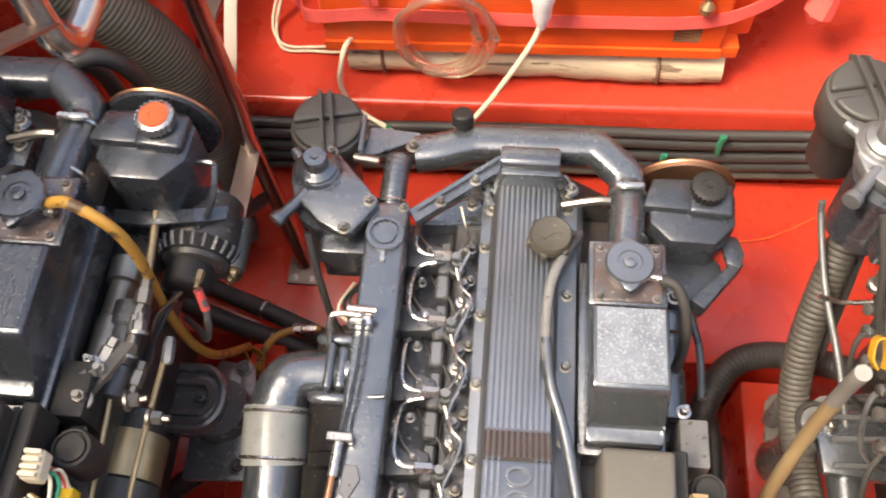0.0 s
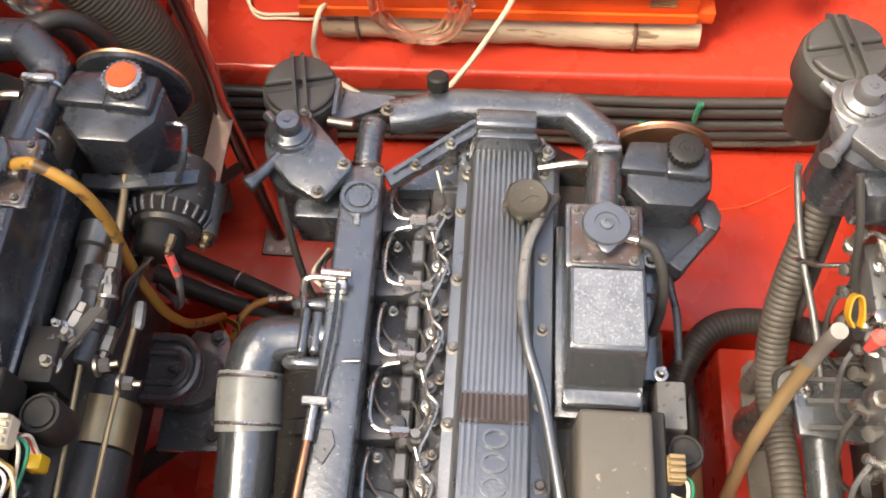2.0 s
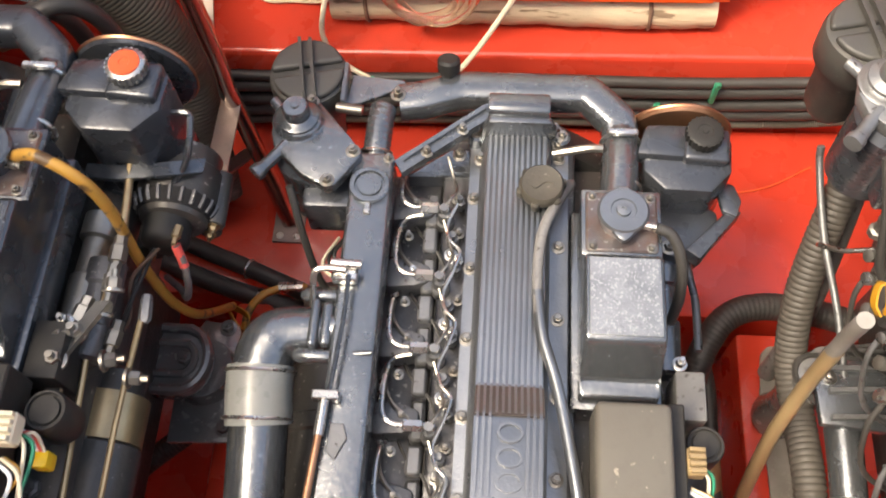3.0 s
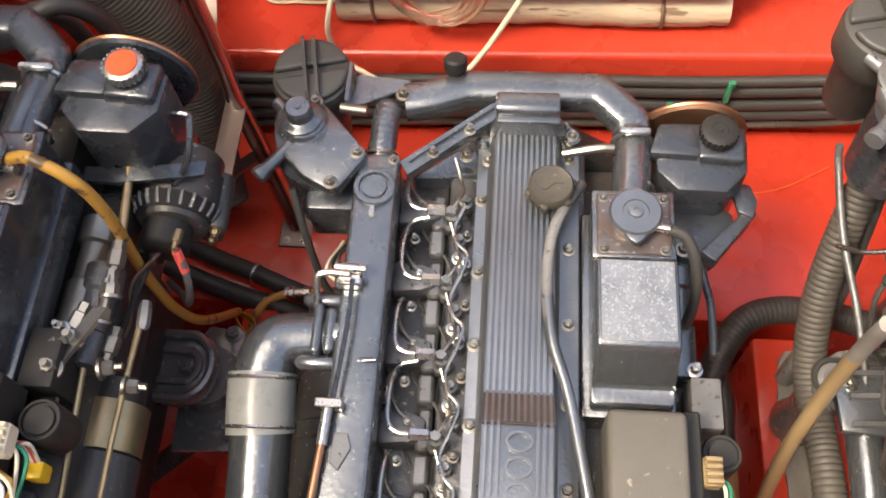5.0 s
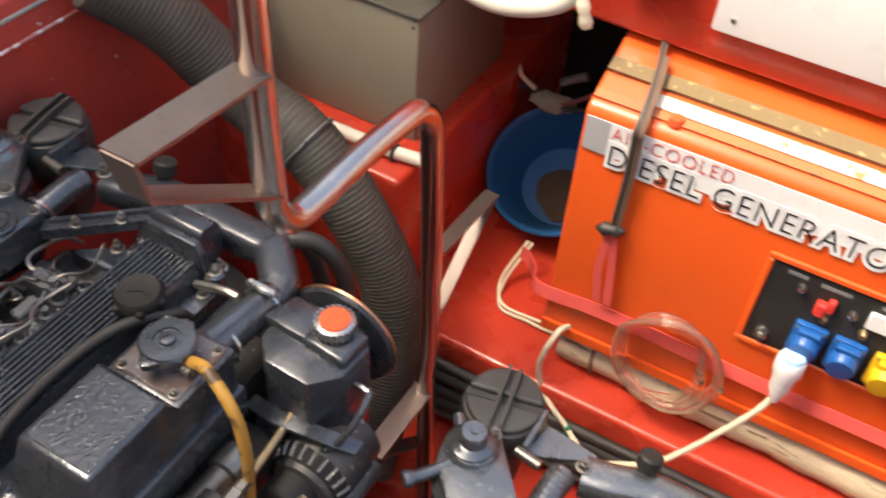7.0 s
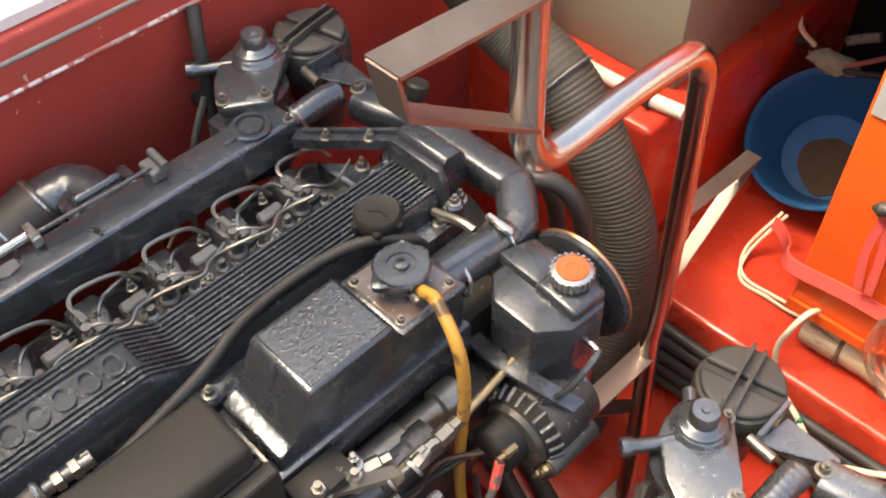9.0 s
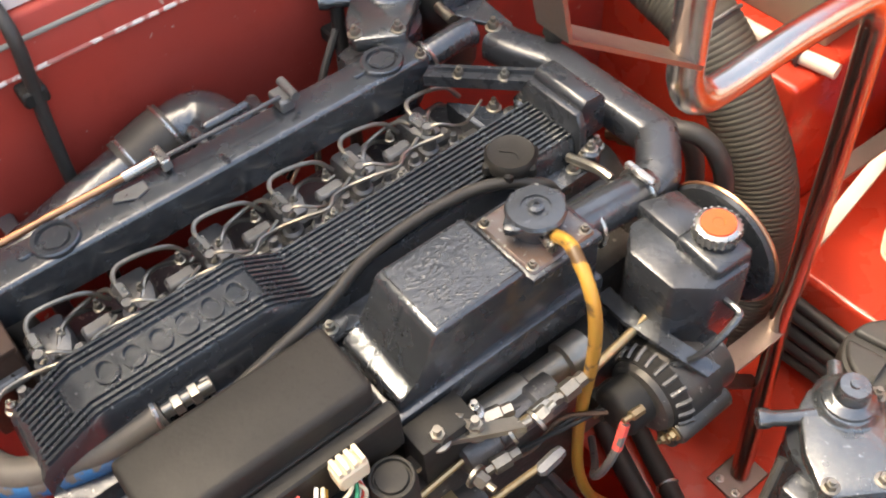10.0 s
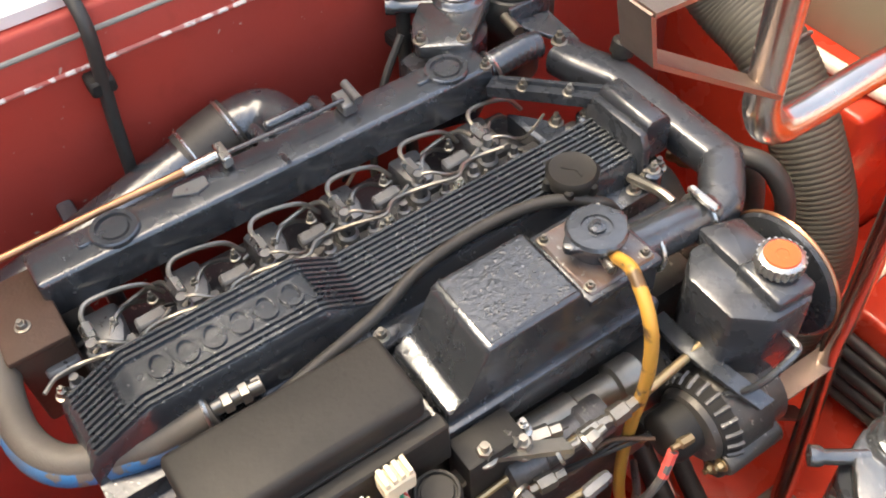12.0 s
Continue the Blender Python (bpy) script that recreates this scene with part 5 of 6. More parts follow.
on_front("volt_meter", add_box(B(), 0.122, 0.182, 0.295, 0.328, 0.003, 0.012, 0.002, 1), LABEL, pan, "white-faced volt meter")
bm = add_box(B(), 0.034, 0.054, 0.285, 0.312, 0.003, 0.020, 0.003, 1)
add_box(bm, 0.052, 0.066, 0.295, 0.322, 0.003, 0.016, 0.003, 1)
on_front("breaker_switch", bm, INK_RED, pan, "red breaker switch")
on_front("key_switch", add_lathe(B(), (-0.030, 0.198, 0.003), (0, 0, 1), [(0.013, 0.0), (0.012, 0.008), (0.006, 0.010), (0.006, 0.022)], 16), STEEL, pan)
for x, y in ((0.098, 0.304), (0.215, 0.300), (0.002, 0.318)):
    on_front("pilot_lamp", add_lathe(B(), (x, y, 0.003), (0, 0, 1), [(0.008, 0.0), (0.008, 0.006), (0.004, 0.009)], 12), STEEL, pan)
bm = B()
for x, y, n in ((-0.03, 0.335, 6), (0.03, 0.333, 9), (0.135, 0.335, 6), (0.205, 0.330, 7)):
    for k in range(n):
        add_box(bm, x + 0.006 * k, x + 0.006 * k + 0.004, y, y + 0.007, 0.003, 0.0037)
on_front("print_bars", bm, INK_GREY, pan)
on_front("rating_plate", add_box(B(), 0.240, 0.320, 0.275, 0.302, 0.003, 0.004), INK_GREY, pan)
# lower vent and slot, cross beam beside it
on_front("vent_slot", add_box(B(), 0.20, 0.285, 0.072, 0.086, 0.0004, 0.0016), INK, gen)
bm = B()
for k in range(9):
    add_box(bm, 0.345, 0.405, 0.030 + 0.0065 * k, 0.033 + 0.0065 * k, 0.0004, 0.003)
on_front("louvre", bm, RUST, gen)
bm = add_box(B(), HW, HW + 0.07, 0.05, 0.36, 0.010, 0.300, 0.010, 2)
part("side_duct", bm, ORANGE, gen)
bm = add_box(B(), HW + 0.002, HW + 0.045, 0.012, 0.40, -0.024, 0.012, 0.004, 2)
part("skid_rail", bm, ORANGE, gen)

for y, x0, x1 in ((0.716, -0.425, 0.430), (1.02, -0.42, 0.42)):
    log = thing("log_bearer", "peeled pale log under the generator", "log", pose(0, y, 0.585), "logs under the generator")
    rr = random.Random(int(y * 100))
    pts = [(x0 + (x1 - x0) * i / 12, rr.uniform(-0.003, 0.003), 0.049 + rr.uniform(-0.002, 0.002)) for i in range(13)]
    bm = add_tube(B(), pts, 0.049, 18, 4, radius=lambda i, n: 1.0 + 0.03 * math.sin(i * 0.9) + 0.02 * math.sin(i * 2.3))
    part("log", bm, WOOD, log)
    for x in (x0 + 0.08, x1 - 0.145):
        part("strap", add_ring(B(), (x, 0, 0.049), (1, 0, 0.05), 0.0505, 0.005, 24, 6), BROWN, log, "brown lashing strap")

# ribbon, cords, coil and straps on the generator
rb = thing("ribbon", "pink-red ribbon tied round the generator", "ribbon", pose(-0.03, 0.662, 0.806, 0, 0, 1.2))
pts = [(-0.565, 0.17, -0.10), (-0.525, 0.11, -0.05), (-0.488, 0.05, -0.015), (-0.455, 0.0, 0.0), (-0.31, 0.002, 0.008), (-0.05, -0.002, 0.006), (0.15, -0.002, 0.004), (0.38, -0.002, 0.012), (0.50, 0.03, 0.03), (0.62, 0.10, 0.05), (0.80, 0.16, 0.06)]
part("band", add_strip(B(), spline(pts, 6), 0.030, 0.004, (0, 0.25, 1)), RIBBON, rb)
part("knot", add_lathe(B(), (0.66, 0.09, 0.02), (0.3, 0.2, 1), [(0.01, -0.09), (0.035, -0.06), (0.022, 0.0), (0.032, 0.05), (0.01, 0.08)], 8), RIBBON, rb)
st = thing("tie_strap", "dark striped strap hanging over the generator's lid", "strap", pose(-0.03, 0.672, 0.700, 0, 0, 1.2))
pts = [(-0.372, TOPY + 0.16, TOPZ + 0.080), (-0.358, TOPY + 0.10, TOPZ + 0.062), (-0.348, TOPY + 0.055, TOPZ + 0.044), (-0.341, TOPY + 0.004, TOPZ + 0.020), (-0.339, proud(0.016), 0.568), (-0.338, proud(0.014), 0.536), (-0.337, proud(0.012), 0.447), (-0.339, proud(0.012), 0.350)]
part("webbing", add_strip(B(), spline(pts, 5), 0.012, 0.004, (1, 0, 0)), BROWN, st)
part("stripe", add_strip(B(), [Vector(q) + Vector((0, -0.0032, 0.0012)) for q in spline(pts, 5)], 0.005, 0.002, (1, 0, 0)), RUBBER, st)
part("webbing", add_strip(B(), [Vector(q) + Vector((0.010, -0.004, 0.003)) for q in spline(pts[1:], 5)], 0.009, 0.003, (1, 0.3, 0)), BROWN, st)
part("knot", add_lathe(B(), (-0.340, proud(0.016), 0.340), (1, 0, 0.3), [(0.004, -0.028), (0.014, -0.015), (0.010, 0.0), (0.013, 0.014), (0.004, 0.026)], 10), RUBBER, st)
for s in (-1, 1):
    pts = [(-0.338 + s * 0.004, proud(0.014), 0.332), (-0.333 + s * 0.013, proud(0.016), 0.238), (-0.322 + s * 0.010, proud(0.018), 0.150)]
    part("tail", add_strip(B(), spline(pts, 5), 0.016, 0.003, (1, 0, 0)), RIBBON, st)
part("buckle", add_lathe(B(), (-0.288, TOPY + 0.012, TOPZ + 0.005), (0, 0, 1), [(0.014, 0.0), (0.012, 0.012), (0.004, 0.014)], 12), SOCKET_ORANGE, st)
ds = thing("draw_cord", "yellow and black cord hanging down the generator's front", "cord", pose(-0.03, 0.672, 0.700, 0, 0, 1.2))
part("cord", add_tube(B(), [(0.372, TOPY + 0.06, TOPZ + 0.034), (0.363, proud(0.008), 0.578), (0.353, proud(0.012), 0.465), (0.372, proud(0.012), 0.293), (0.376, proud(0.014), 0.178)], 0.006, 8), BRASS, ds)
part("cord", add_tube(B(), [(0.382, TOPY + 0.06, TOPZ + 0.034), (0.373, proud(0.008), 0.578), (0.364, proud(0.012), 0.465), (0.380, proud(0.012), 0.293), (0.380, proud(0.014), 0.178)], 0.0045, 8), RUBBER, ds)
part("knot", add_lathe(B(), (0.378, proud(0.016), 0.162), (0, 0, 1), [(0.004, -0.02), (0.015, -0.008), (0.016, 0.008), (0.005, 0.022)], 12), BRASS, ds)
coil = thing("tube_coil", "coil of clear vinyl tube hung on the generator", "tube", pose(-0.20, 0.662, 0.785))
for k in range(4):
    bm = B()
    rr = random.Random(k + 3)
    c = Vector((rr.uniform(-0.014, 0.014), -0.018 - 0.008 * k, rr.uniform(-0.016, 0.010)))
    pts = [c + Vector(((0.094 + 0.011 * (k - 1.5) + rr.uniform(-0.006, 0.006)) * math.cos(2 * math.pi * i / 14), 0.012 * math.sin(i) * 0.4, (0.118 + rr.uniform(-0.008, 0.008)) * math.sin(2 * math.pi * i / 14))) for i in range(15)]
    part("turn", add_tube(bm, pts, 0.0068, 10, 4), CLEAR, coil)
cord = thing("power_cord", "white mains cord plugged into the generator", "cord", pose(0.008, 0.630, 0.841))
bm = add_lathe(B(), (0.0, -0.005, 0.108), (0.02, -0.10, -1.0), [(0.024, 0.0), (0.026, 0.006), (0.026, 0.030), (0.021, 0.045), (0.019, 0.075), (0.012, 0.095), (0.008, 0.11)], 22)
part("plug", bm, LABEL, cord, "white plug with a blue ring")
part("plug_ring", add_lathe(B(), (0.0, -0.005, 0.112), (0.02, -0.10, -1.0), [(0.010, -0.006), (0.020, -0.004), (0.0225, 0.004)], 22), PALE_BLUE, cord)
base = Vector((0.008, 0.630, 0.841))
pts = [(0.010, 0.626, 0.846), (-0.006, 0.610, 0.800), (-0.052, 0.585, 0.716), (-0.098, 0.560, 0.645), (-0.140, 0.532, 0.606), (-0.200, 0.505, 0.585), (-0.260, 0.500, 0.560), (-0.340, 0.560, 0.545), (-0.412, 0.598, 0.560), (-0.436, 0.604, 0.630), (-0.428, 0.608, 0.700), (-0.415, 0.640, 0.735), (-0.40, 0.70, 0.690), (-0.38, 0.76, 0.610)]
part("cable", add_tube(B(), [Vector(q) - base for q in pts], 0.0062, 10), IVORY, cord)

# ---- conduits along the shelf's face ----
for k, (z, r, mt) in enumerate(((0.530, 0.013, RUBBER), (0.497, 0.017, RUBBER), (0.447, 0.017, RUBBER), (0.408, 0.017, RUBBER), (0.368, 0.012, HOSE))):
    th = thing("cable_conduit", ("black" if k < 4 else "grey spiral") + " cable conduit clipped along the red face", "conduit", pose(0, 0.582, z, 0, 0, 1.2), "conduits along the shelf")
    pts = [(-0.78, -0.004 * k, 0.0), (-0.4, -0.002, -0.004), (0.0, 0.0, 0.0), (0.35, 0.0, -0.006), (0.60, -0.002, 0.004), (0.72, -0.008, 0.022), (0.90, -0.012, 0.060), (1.25, -0.012, 0.10)]
    if k == 4:
        bm = add_tube(B(), spline(pts, 60), r, 10, 0, radius=lambda i, n: 1.0 + 0.10 * (i % 2))
    else:
        bm = add_tube(B(), pts, r, 10, 8)
    part("conduit", bm, mt, th)
for x, z0, z1 in ((0.072, 0.515, 0.550), (0.448, 0.475, 0.548), (0.327, 0.428, 0.468), (-0.33, 0.500, 0.550)):
    th = thing("cable_tie", "green cable tie round the conduits", "cable tie", pose(x, 0.562 + 0.021 * x, z0, 0, 0, 1.2), "green cable ties")
    part("loop", add_box(B(), -0.0065, 0.0065, -0.004, 0.008, 0.0, z1 - z0, 0.003, 1), GREEN, th)
    part("tail", add_box(B(), -0.003, 0.006, -0.010, 0.0, (z1 - z0) - 0.006, (z1 - z0) + 0.008, 0.001, 1), GREEN, th)

# ---- boarding ladder ----
lad = thing("boarding_ladder", "polished stainless tube ladder with offset flat steps", "ladder", pose(-0.62, 0.0, 0.0))
bm = add_tube(B(), [(0.095, 0.300, 0.312), (0.058, 0.360, 0.43), (0.012, 0.425, 0.58), (0, 0.438, 0.66), (0, 0.442, 0.76), (0, 0.425, 1.05), (0, 0.405, 1.28), (0, 0.392, 1.345), (0, 0.362, 1.378), (0, 0.322, 1.390), (0, 0.20, 1.398), (0, 0.095, 1.396), (0, 0.050, 1.404), (0, 0.024, 1.440), (0, 0.018, 1.50), (0, 0.014, 1.75), (0, 0.010, 2.05), (0, -0.02, 2.18), (0, -0.09, 2.22)], 0.0195, 18, 8)
part("rail", bm, POLISHED, lad)
for out, top in (((0.014, 1.648), (-0.178, 1.662)), ((0.445, 1.012), (0.660, 0.995)), ((0.440, 0.612), (0.237, 0.620))):
    (y0, z0), (y1, z1) = out, top
    yb = y0 + (0.006 if y1 < y0 else 0.0)
    zb = z0 - (0.175 if z0 > 1.5 else 0.19 if z0 > 0.9 else 0.215)
    e = 0.018 if y1 < y0 else -0.018
    path = [(0, y0, z0), (0, y1, z1), (0, y1 + e * 0.6, z1 - 0.055), (0, yb, zb)]
    if z0 < 1.5:
        path = [(0, y0, z0), (0, y1, z1), (0, yb, zb)]
    st = part("step", add_strip(B(), path[:2], 0.030 if 0.9 < z0 < 1.2 else 0.046, 0.005, (1, 0, 0)), BRUSHED, lad, "flat stainless step")
    part("brace", add_strip(B(), path[1:], 0.026 if 0.9 < z0 < 1.2 else 0.040, 0.005, (1, 0, 0)), BRUSHED, st)
bm = add_box(B(), 0.058, 0.132, 0.245, 0.345, 0.310, 0.316, 0.002, 1)
ft = part("foot_plate", bm, BRUSHED, lad)
for x, y in ((0.076, 0.262), (0.116, 0.262)):
    part("bolt", add_bolt(B(), x, y, 0.316, 0.006, 0.006), STEEL, ft)


dk = thing("air_duct", "grey-brown corrugated air duct beside the ladder", "duct", pose(-0.75, 0.48, 0.0))
pts = [(-0.50, -0.14, 1.40), (-0.42, -0.06, 1.30), (-0.32, 0.0, 1.15), (-0.19, 0.01, 1.09), (-0.08, 0.01, 0.97), (0.0, 0.01, 0.82), (0.030, -0.018, 0.66), (0.040, -0.068, 0.52), (0.050, -0.118, 0.425), (0.058, -0.158, 0.378)]
part("duct", corrugated(pts, 0.062, 0.0095, 0.025, 22), HOSE, dk)
part("wire_band", add_ring(B(), (-0.185, 0.01, 1.088), (0.8, 0, -0.5), 0.0645, 0.003, 32, 6), GREYHOSE, dk)
for sx, pth in ((0, [(-0.83, 0.20, 1.10), (-0.79, 0.22, 1.13), (-0.74, 0.25, 1.13), (-0.705, 0.27, 1.07), (-0.70, 0.28, 0.95), (-0.72, 0.30, 0.7), (-0.76, 0.3, 0.45), (-0.78, 0.28, 0.315)]), (1, [(-0.86, 0.24, 1.05), (-0.81, 0.27, 1.09), (-0.775, 0.29, 1.04), (-0.77, 0.30, 0.9), (-0.80, 0.31, 0.6), (-0.84, 0.30, 0.315)])):
    hs = thing("coolant_hose", "black rubber hose looping down behind the engine", "hose", pose(*pth[-1]), "black hoses by the duct")
    part("hose", add_tube(B(), [Vector(q) - Vector(pth[-1]) for q in pth], 0.0155, 12), RUBBER, hs)
    part("brass_union", add_lathe(B(), Vector(pth[0]) - Vector(pth[-1]), (-1, -0.3, -0.3), [(0.012, -0.01), (0.014, 0.0), (0.014, 0.02), (0.010, 0.022), (0.010, 0.04)], 8), BRASS, hs)

# ---- bench corner: cream cabinet, white pipe, basin, rag ----
cab = thing("cream_cabinet", "cream painted box standing on the red bench", "cabinet", pose(-0.862, 0.760, 0.945))
part("body", add_box(B(), -0.42, 0.0, 0.0, 0.40, 0.0, 0.295, 0.004, 2), CREAM, cab)
part("lid", add_box(B(), -0.425, 0.004, -0.004, 0.404, 0.296, 0.306, 0.003, 1), HOSE, cab, "dusty brown lid")
part("screw", add_lathe(B(), (-0.012, -0.001, 0.278), (0, -1, 0), [(0.004, 0.0), (0.003, 0.002)], 8), RUBBER, cab)
wp = thing("white_pipe", "white plastic pipe lying along the bench", "pipe", pose(-0.82, 0.69, 0.945))
part("pipe", add_tube(B(), [(-0.42, -0.005, 0.016), (-0.10, -0.002, 0.016), (0.025, 0.012, 0.016)], 0.015, 14, 3), IVORY_PIPE, wp)
part("clip", add_ring(B(), (-0.045, 0.0, 0.016), (1, 0, 0), 0.0165, 0.004, 20, 6), RUBBER, wp)
bas = thing("basin", "blue plastic basin with brown silty mud, leaning on the shelf", "basin", pose(-0.643, 1.146, 0.640, 36, 0, 0))
prof = [(0.100, 0.0), (0.106, 0.002), (0.156, 0.140), (0.163, 0.145), (0.166, 0.151), (0.163, 0.155), (0.155, 0.150), (0.150, 0.140), (0.102, 0.010), (0.05, 0.008)]
part("bowl", add_lathe(B(), (0, 0, 0), (0, 0, 1), prof, 48), BASIN, bas)
rim = [2 * math.pi * i / 26 for i in range(26)]
pool = [(0.024 + (0.074 + 0.018 * math.sin(2 * a + 0.6) + 0.008 * math.sin(5 * a)) * math.cos(a), -0.012 + (0.070 + 0.012 * math.sin(3 * a)) * math.sin(a)) for a in rim]
part("silt", add_prism(B(), pool, 0.0085, 0.016, 0.004, 2), SILT, bas, "brown silty mud")
rag = thing("rag", "grimy rag and clips on the basin's rim", "rag", pose(-0.722, 1.185, 0.832))
bm = B()
bmesh.ops.create_icosphere(bm, subdivisions=3, radius=1.0)
for v in bm.verts:
    k = 1 + 0.35 * noise.noise(v.co * 2.2) + 0.12 * noise.noise(v.co * 6)
    v.co = Vector((v.co.x * 0.055 * k, v.co.y * 0.035 * k, v.co.z * 0.018 * k + 0.02))
part("cloth", bm, RAG, rag)
part("clip", add_tube(B(), [(0.015, 0.0, 0.085), (0.045, 0.005, 0.105), (0.075, 0.01, 0.120)], 0.011, 10, 3), GREYHOSE, rag, "silvery hose clip")
part("wire", add_tube(B(), [(0.03, -0.01, 0.03), (0.09, 0.0, 0.075), (0.16, 0.02, 0.13), (0.22, 0.03, 0.20)], 0.006, 8), RIBBON_DULL, rag)
part("wire", add_tube(B(), [(0.02, -0.02, 0.02), (0.10, -0.01, 0.045), (0.19, 0.0, 0.08), (0.27, 0.02, 0.14)], 0.007, 8), RUBBER, rag)
part("clip_arm", add_tube(B(), [(-0.04, 0.01, 0.02), (-0.07, 0.01, 0.035), (-0.105, 0.0, 0.03)], 0.011, 8), RUBBER, rag)
part("clip_arm", add_tube(B(), [(-0.05, 0.0, 0.04), (-0.085, -0.01, 0.07), (-0.10, -0.01, 0.10)], 0.006, 8), IVORY, rag)
cw = thing("coiled_cable", "loop of white cable lying on the shelf", "cable", pose(-0.56, 0.78, 0.585))
for k in range(2):
    pts = [(-0.05 + 0.012 * k, 0.10, 0.10), (-0.075 + 0.01 * k, 0.03, 0.02), (-0.04, -0.03 - 0.012 * k, 0.010), (0.03, -0.035 - 0.012 * k, 0.010), (0.12, -0.02 - 0.02 * k, 0.012), (0.20, 0.04, 0.012)]
    part("loop", add_tube(B(), pts, 0.0038, 8), IVORY, cw)
# ---- on the coaming ----
wb = thing("equipment_cover", "white painted cover board screwed to the coaming", "board", pose(-0.325, 0.798, 1.415))
part("board", add_box(B(), 0.0, 0.85, -0.022, 0.0, 0.0, 0.33, 0.004, 2), LABEL, wb)
part("screw", add_lathe(B(), (0.032, -0.022, 0.028), (0, -1, 0), [(0.005, 0.0), (0.004, 0.003)], 10), STEEL, wb)
jb = thing("junction_box", "small white junction box on the coaming", "junction box", pose(-0.44, 0.798, 1.455))
part("case", add_box(B(), -0.052, 0.048, -0.034, 0.0, 0.0, 0.085, 0.008, 3), WHITE, jb)
part("cover", add_box(B(), -0.046, 0.042, -0.040, -0.034, 0.006, 0.079, 0.004, 2), WHITE, jb)
cd = thing("white_conduit", "drooping white flexible conduit with taped end", "conduit", pose(-0.66, 0.74, 1.36))
part("conduit", add_tube(B(), [(-0.22, 0.0, 0.10), (-0.15, -0.02, 0.045), (-0.08, -0.03, 0.015), (0.0, -0.03, 0.010), (0.08, -0.02, 0.035), (0.125, -0.005, 0.075)], 0.0165, 14), IVORY_PIPE, cd)
part("taped_tail", add_tube(B(), [(0.120, -0.01, 0.085), (0.135, -0.018, 0.050), (0.145, -0.016, 0.015)], 0.010, 10, 4, radius=lambda i, n: 1.1 + 0.2 * math.sin(i * 2.1)), IVORY, cd)
part("wire", add_tube(B(), [(0.13, -0.005, 0.078), (0.155, 0.0, 0.075), (0.175, 0.01, 0.10), (0.185, 0.02, 0.12)], 0.002, 6), RIBBON, cd)

# ---- between the west and middle engines ----
for pth, r, mt, lb in (
    ([(-0.80, 0.24, 0.345), (-0.68, 0.185, 0.36), (-0.585, 0.145, 0.375), (-0.485, 0.105, 0.375), (-0.36, 0.06, 0.36), (-0.22, 0.02, 0.34)], 0.020, RUBBER, "black rubber fuel hose crossing the bilge"),
    ([(-0.80, 0.17, 0.34), (-0.67, 0.12, 0.345), (-0.56, 0.085, 0.35), (-0.44, 0.06, 0.33), (-0.30, 0.03, 0.30)], 0.022, RUBBER, "thick black hose crossing the bilge"),
):
    hs = thing("bilge_hose", lb, "hose", pose(*pth[0]), "hoses across the bilge")
    part("hose", add_tube(B(), [Vector(q) - Vector(pth[0]) for q in pth], r, 14), mt, hs)
    part("hose_clamp", add_ring(B(), Vector(pth[2]) - Vector(pth[0]), Vector(pth[3]) - Vector(pth[1]), r + 0.001, 0.003, 22, 6), STEEL, hs)
pth = [(-0.42, -0.06, 0.45), (-0.55, -0.16, 0.38), (-0.65, -0.22, 0.35), (-0.76, -0.31, 0.33), (-0.84, -0.40, 0.30)]
hs = thing("ribbed_hose", "black ribbed bilge hose", "hose", pose(*pth[-1]))
part("hose", corrugated([Vector(q) - Vector(pth[-1]) for q in pth], 0.024, 0.009, 0.07, 14), RUBBER, hs)
pth = [(-0.44, 0.085, 0.42), (-0.48, 0.080, 0.43), (-0.53, 0.060, 0.43), (-0.56, 0.02, 0.42), (-0.565, -0.03, 0.40)]
bt = thing("fuel_line", "tarnished fuel line with a yellow tag", "pipe", pose(*pth[-1]))
part("pipe", add_tube(B(), [Vector(q) - Vector(pth[-1]) for q in pth], 0.009, 10), AMBER, bt)
part("union", add_lathe(B(), Vector(pth[1]) - Vector(pth[-1]), (1, 0.1, 0), [(0.009, -0.02), (0.013, -0.018), (0.013, 0.0), (0.009, 0.002), (0.009, 0.02), (0.012, 0.021), (0.012, 0.034)], 8), STEEL, bt)
tg = part("tag", add_strip(B(), spline([(-0.035, 0.055, 0.035), (-0.01, 0.045, 0.05), (0.015, 0.03, 0.045), (0.012, 0.0, 0.03), (-0.015, 0.02, 0.022), (-0.035, 0.05, 0.03)], 5), 0.018, 0.003, (0.2, 0.3, 1)), TAG, bt, "yellow plastic tag")
pth = [(-0.512, -0.125, 1.040), (-0.505, -0.142, 1.005), (-0.512, -0.155, 0.950), (-0.530, -0.150, 0.900), (-0.555, -0.120, 0.860), (-0.600, -0.080, 0.820)]
wr_ = thing("alternator_lead", "red and grey alternator lead", "wire", pose(*pth[-1]))
part("lead", add_tube(B(), [Vector(q) - Vector(pth[-1]) for q in pth], 0.006, 8), GREYHOSE, wr_)
part("sleeve", add_tube(B(), [Vector(q) - Vector(pth[-1]) for q in pth[:2]], 0.0072, 8, 3), RIBBON, wr_)

# ---- between the middle and east engines ----
lw = thing("loose_wire", "thin orange wire lying across the red platform", "wire", pose(0.50, 0.425, 0.311))
part("wire", add_tube(B(), [(-0.07, -0.03, 0.003), (0.0, 0.0, 0.003), (0.06, 0.010, 0.003), (0.12, 0.028, 0.003), (0.22, 0.085, 0.004)], 0.0022, 6, 5), SOCKET_ORANGE, lw)
dk = thing("air_duct", "grey corrugated air duct beside the east engine", "duct", pose(0.54, 0.0, 0.0))
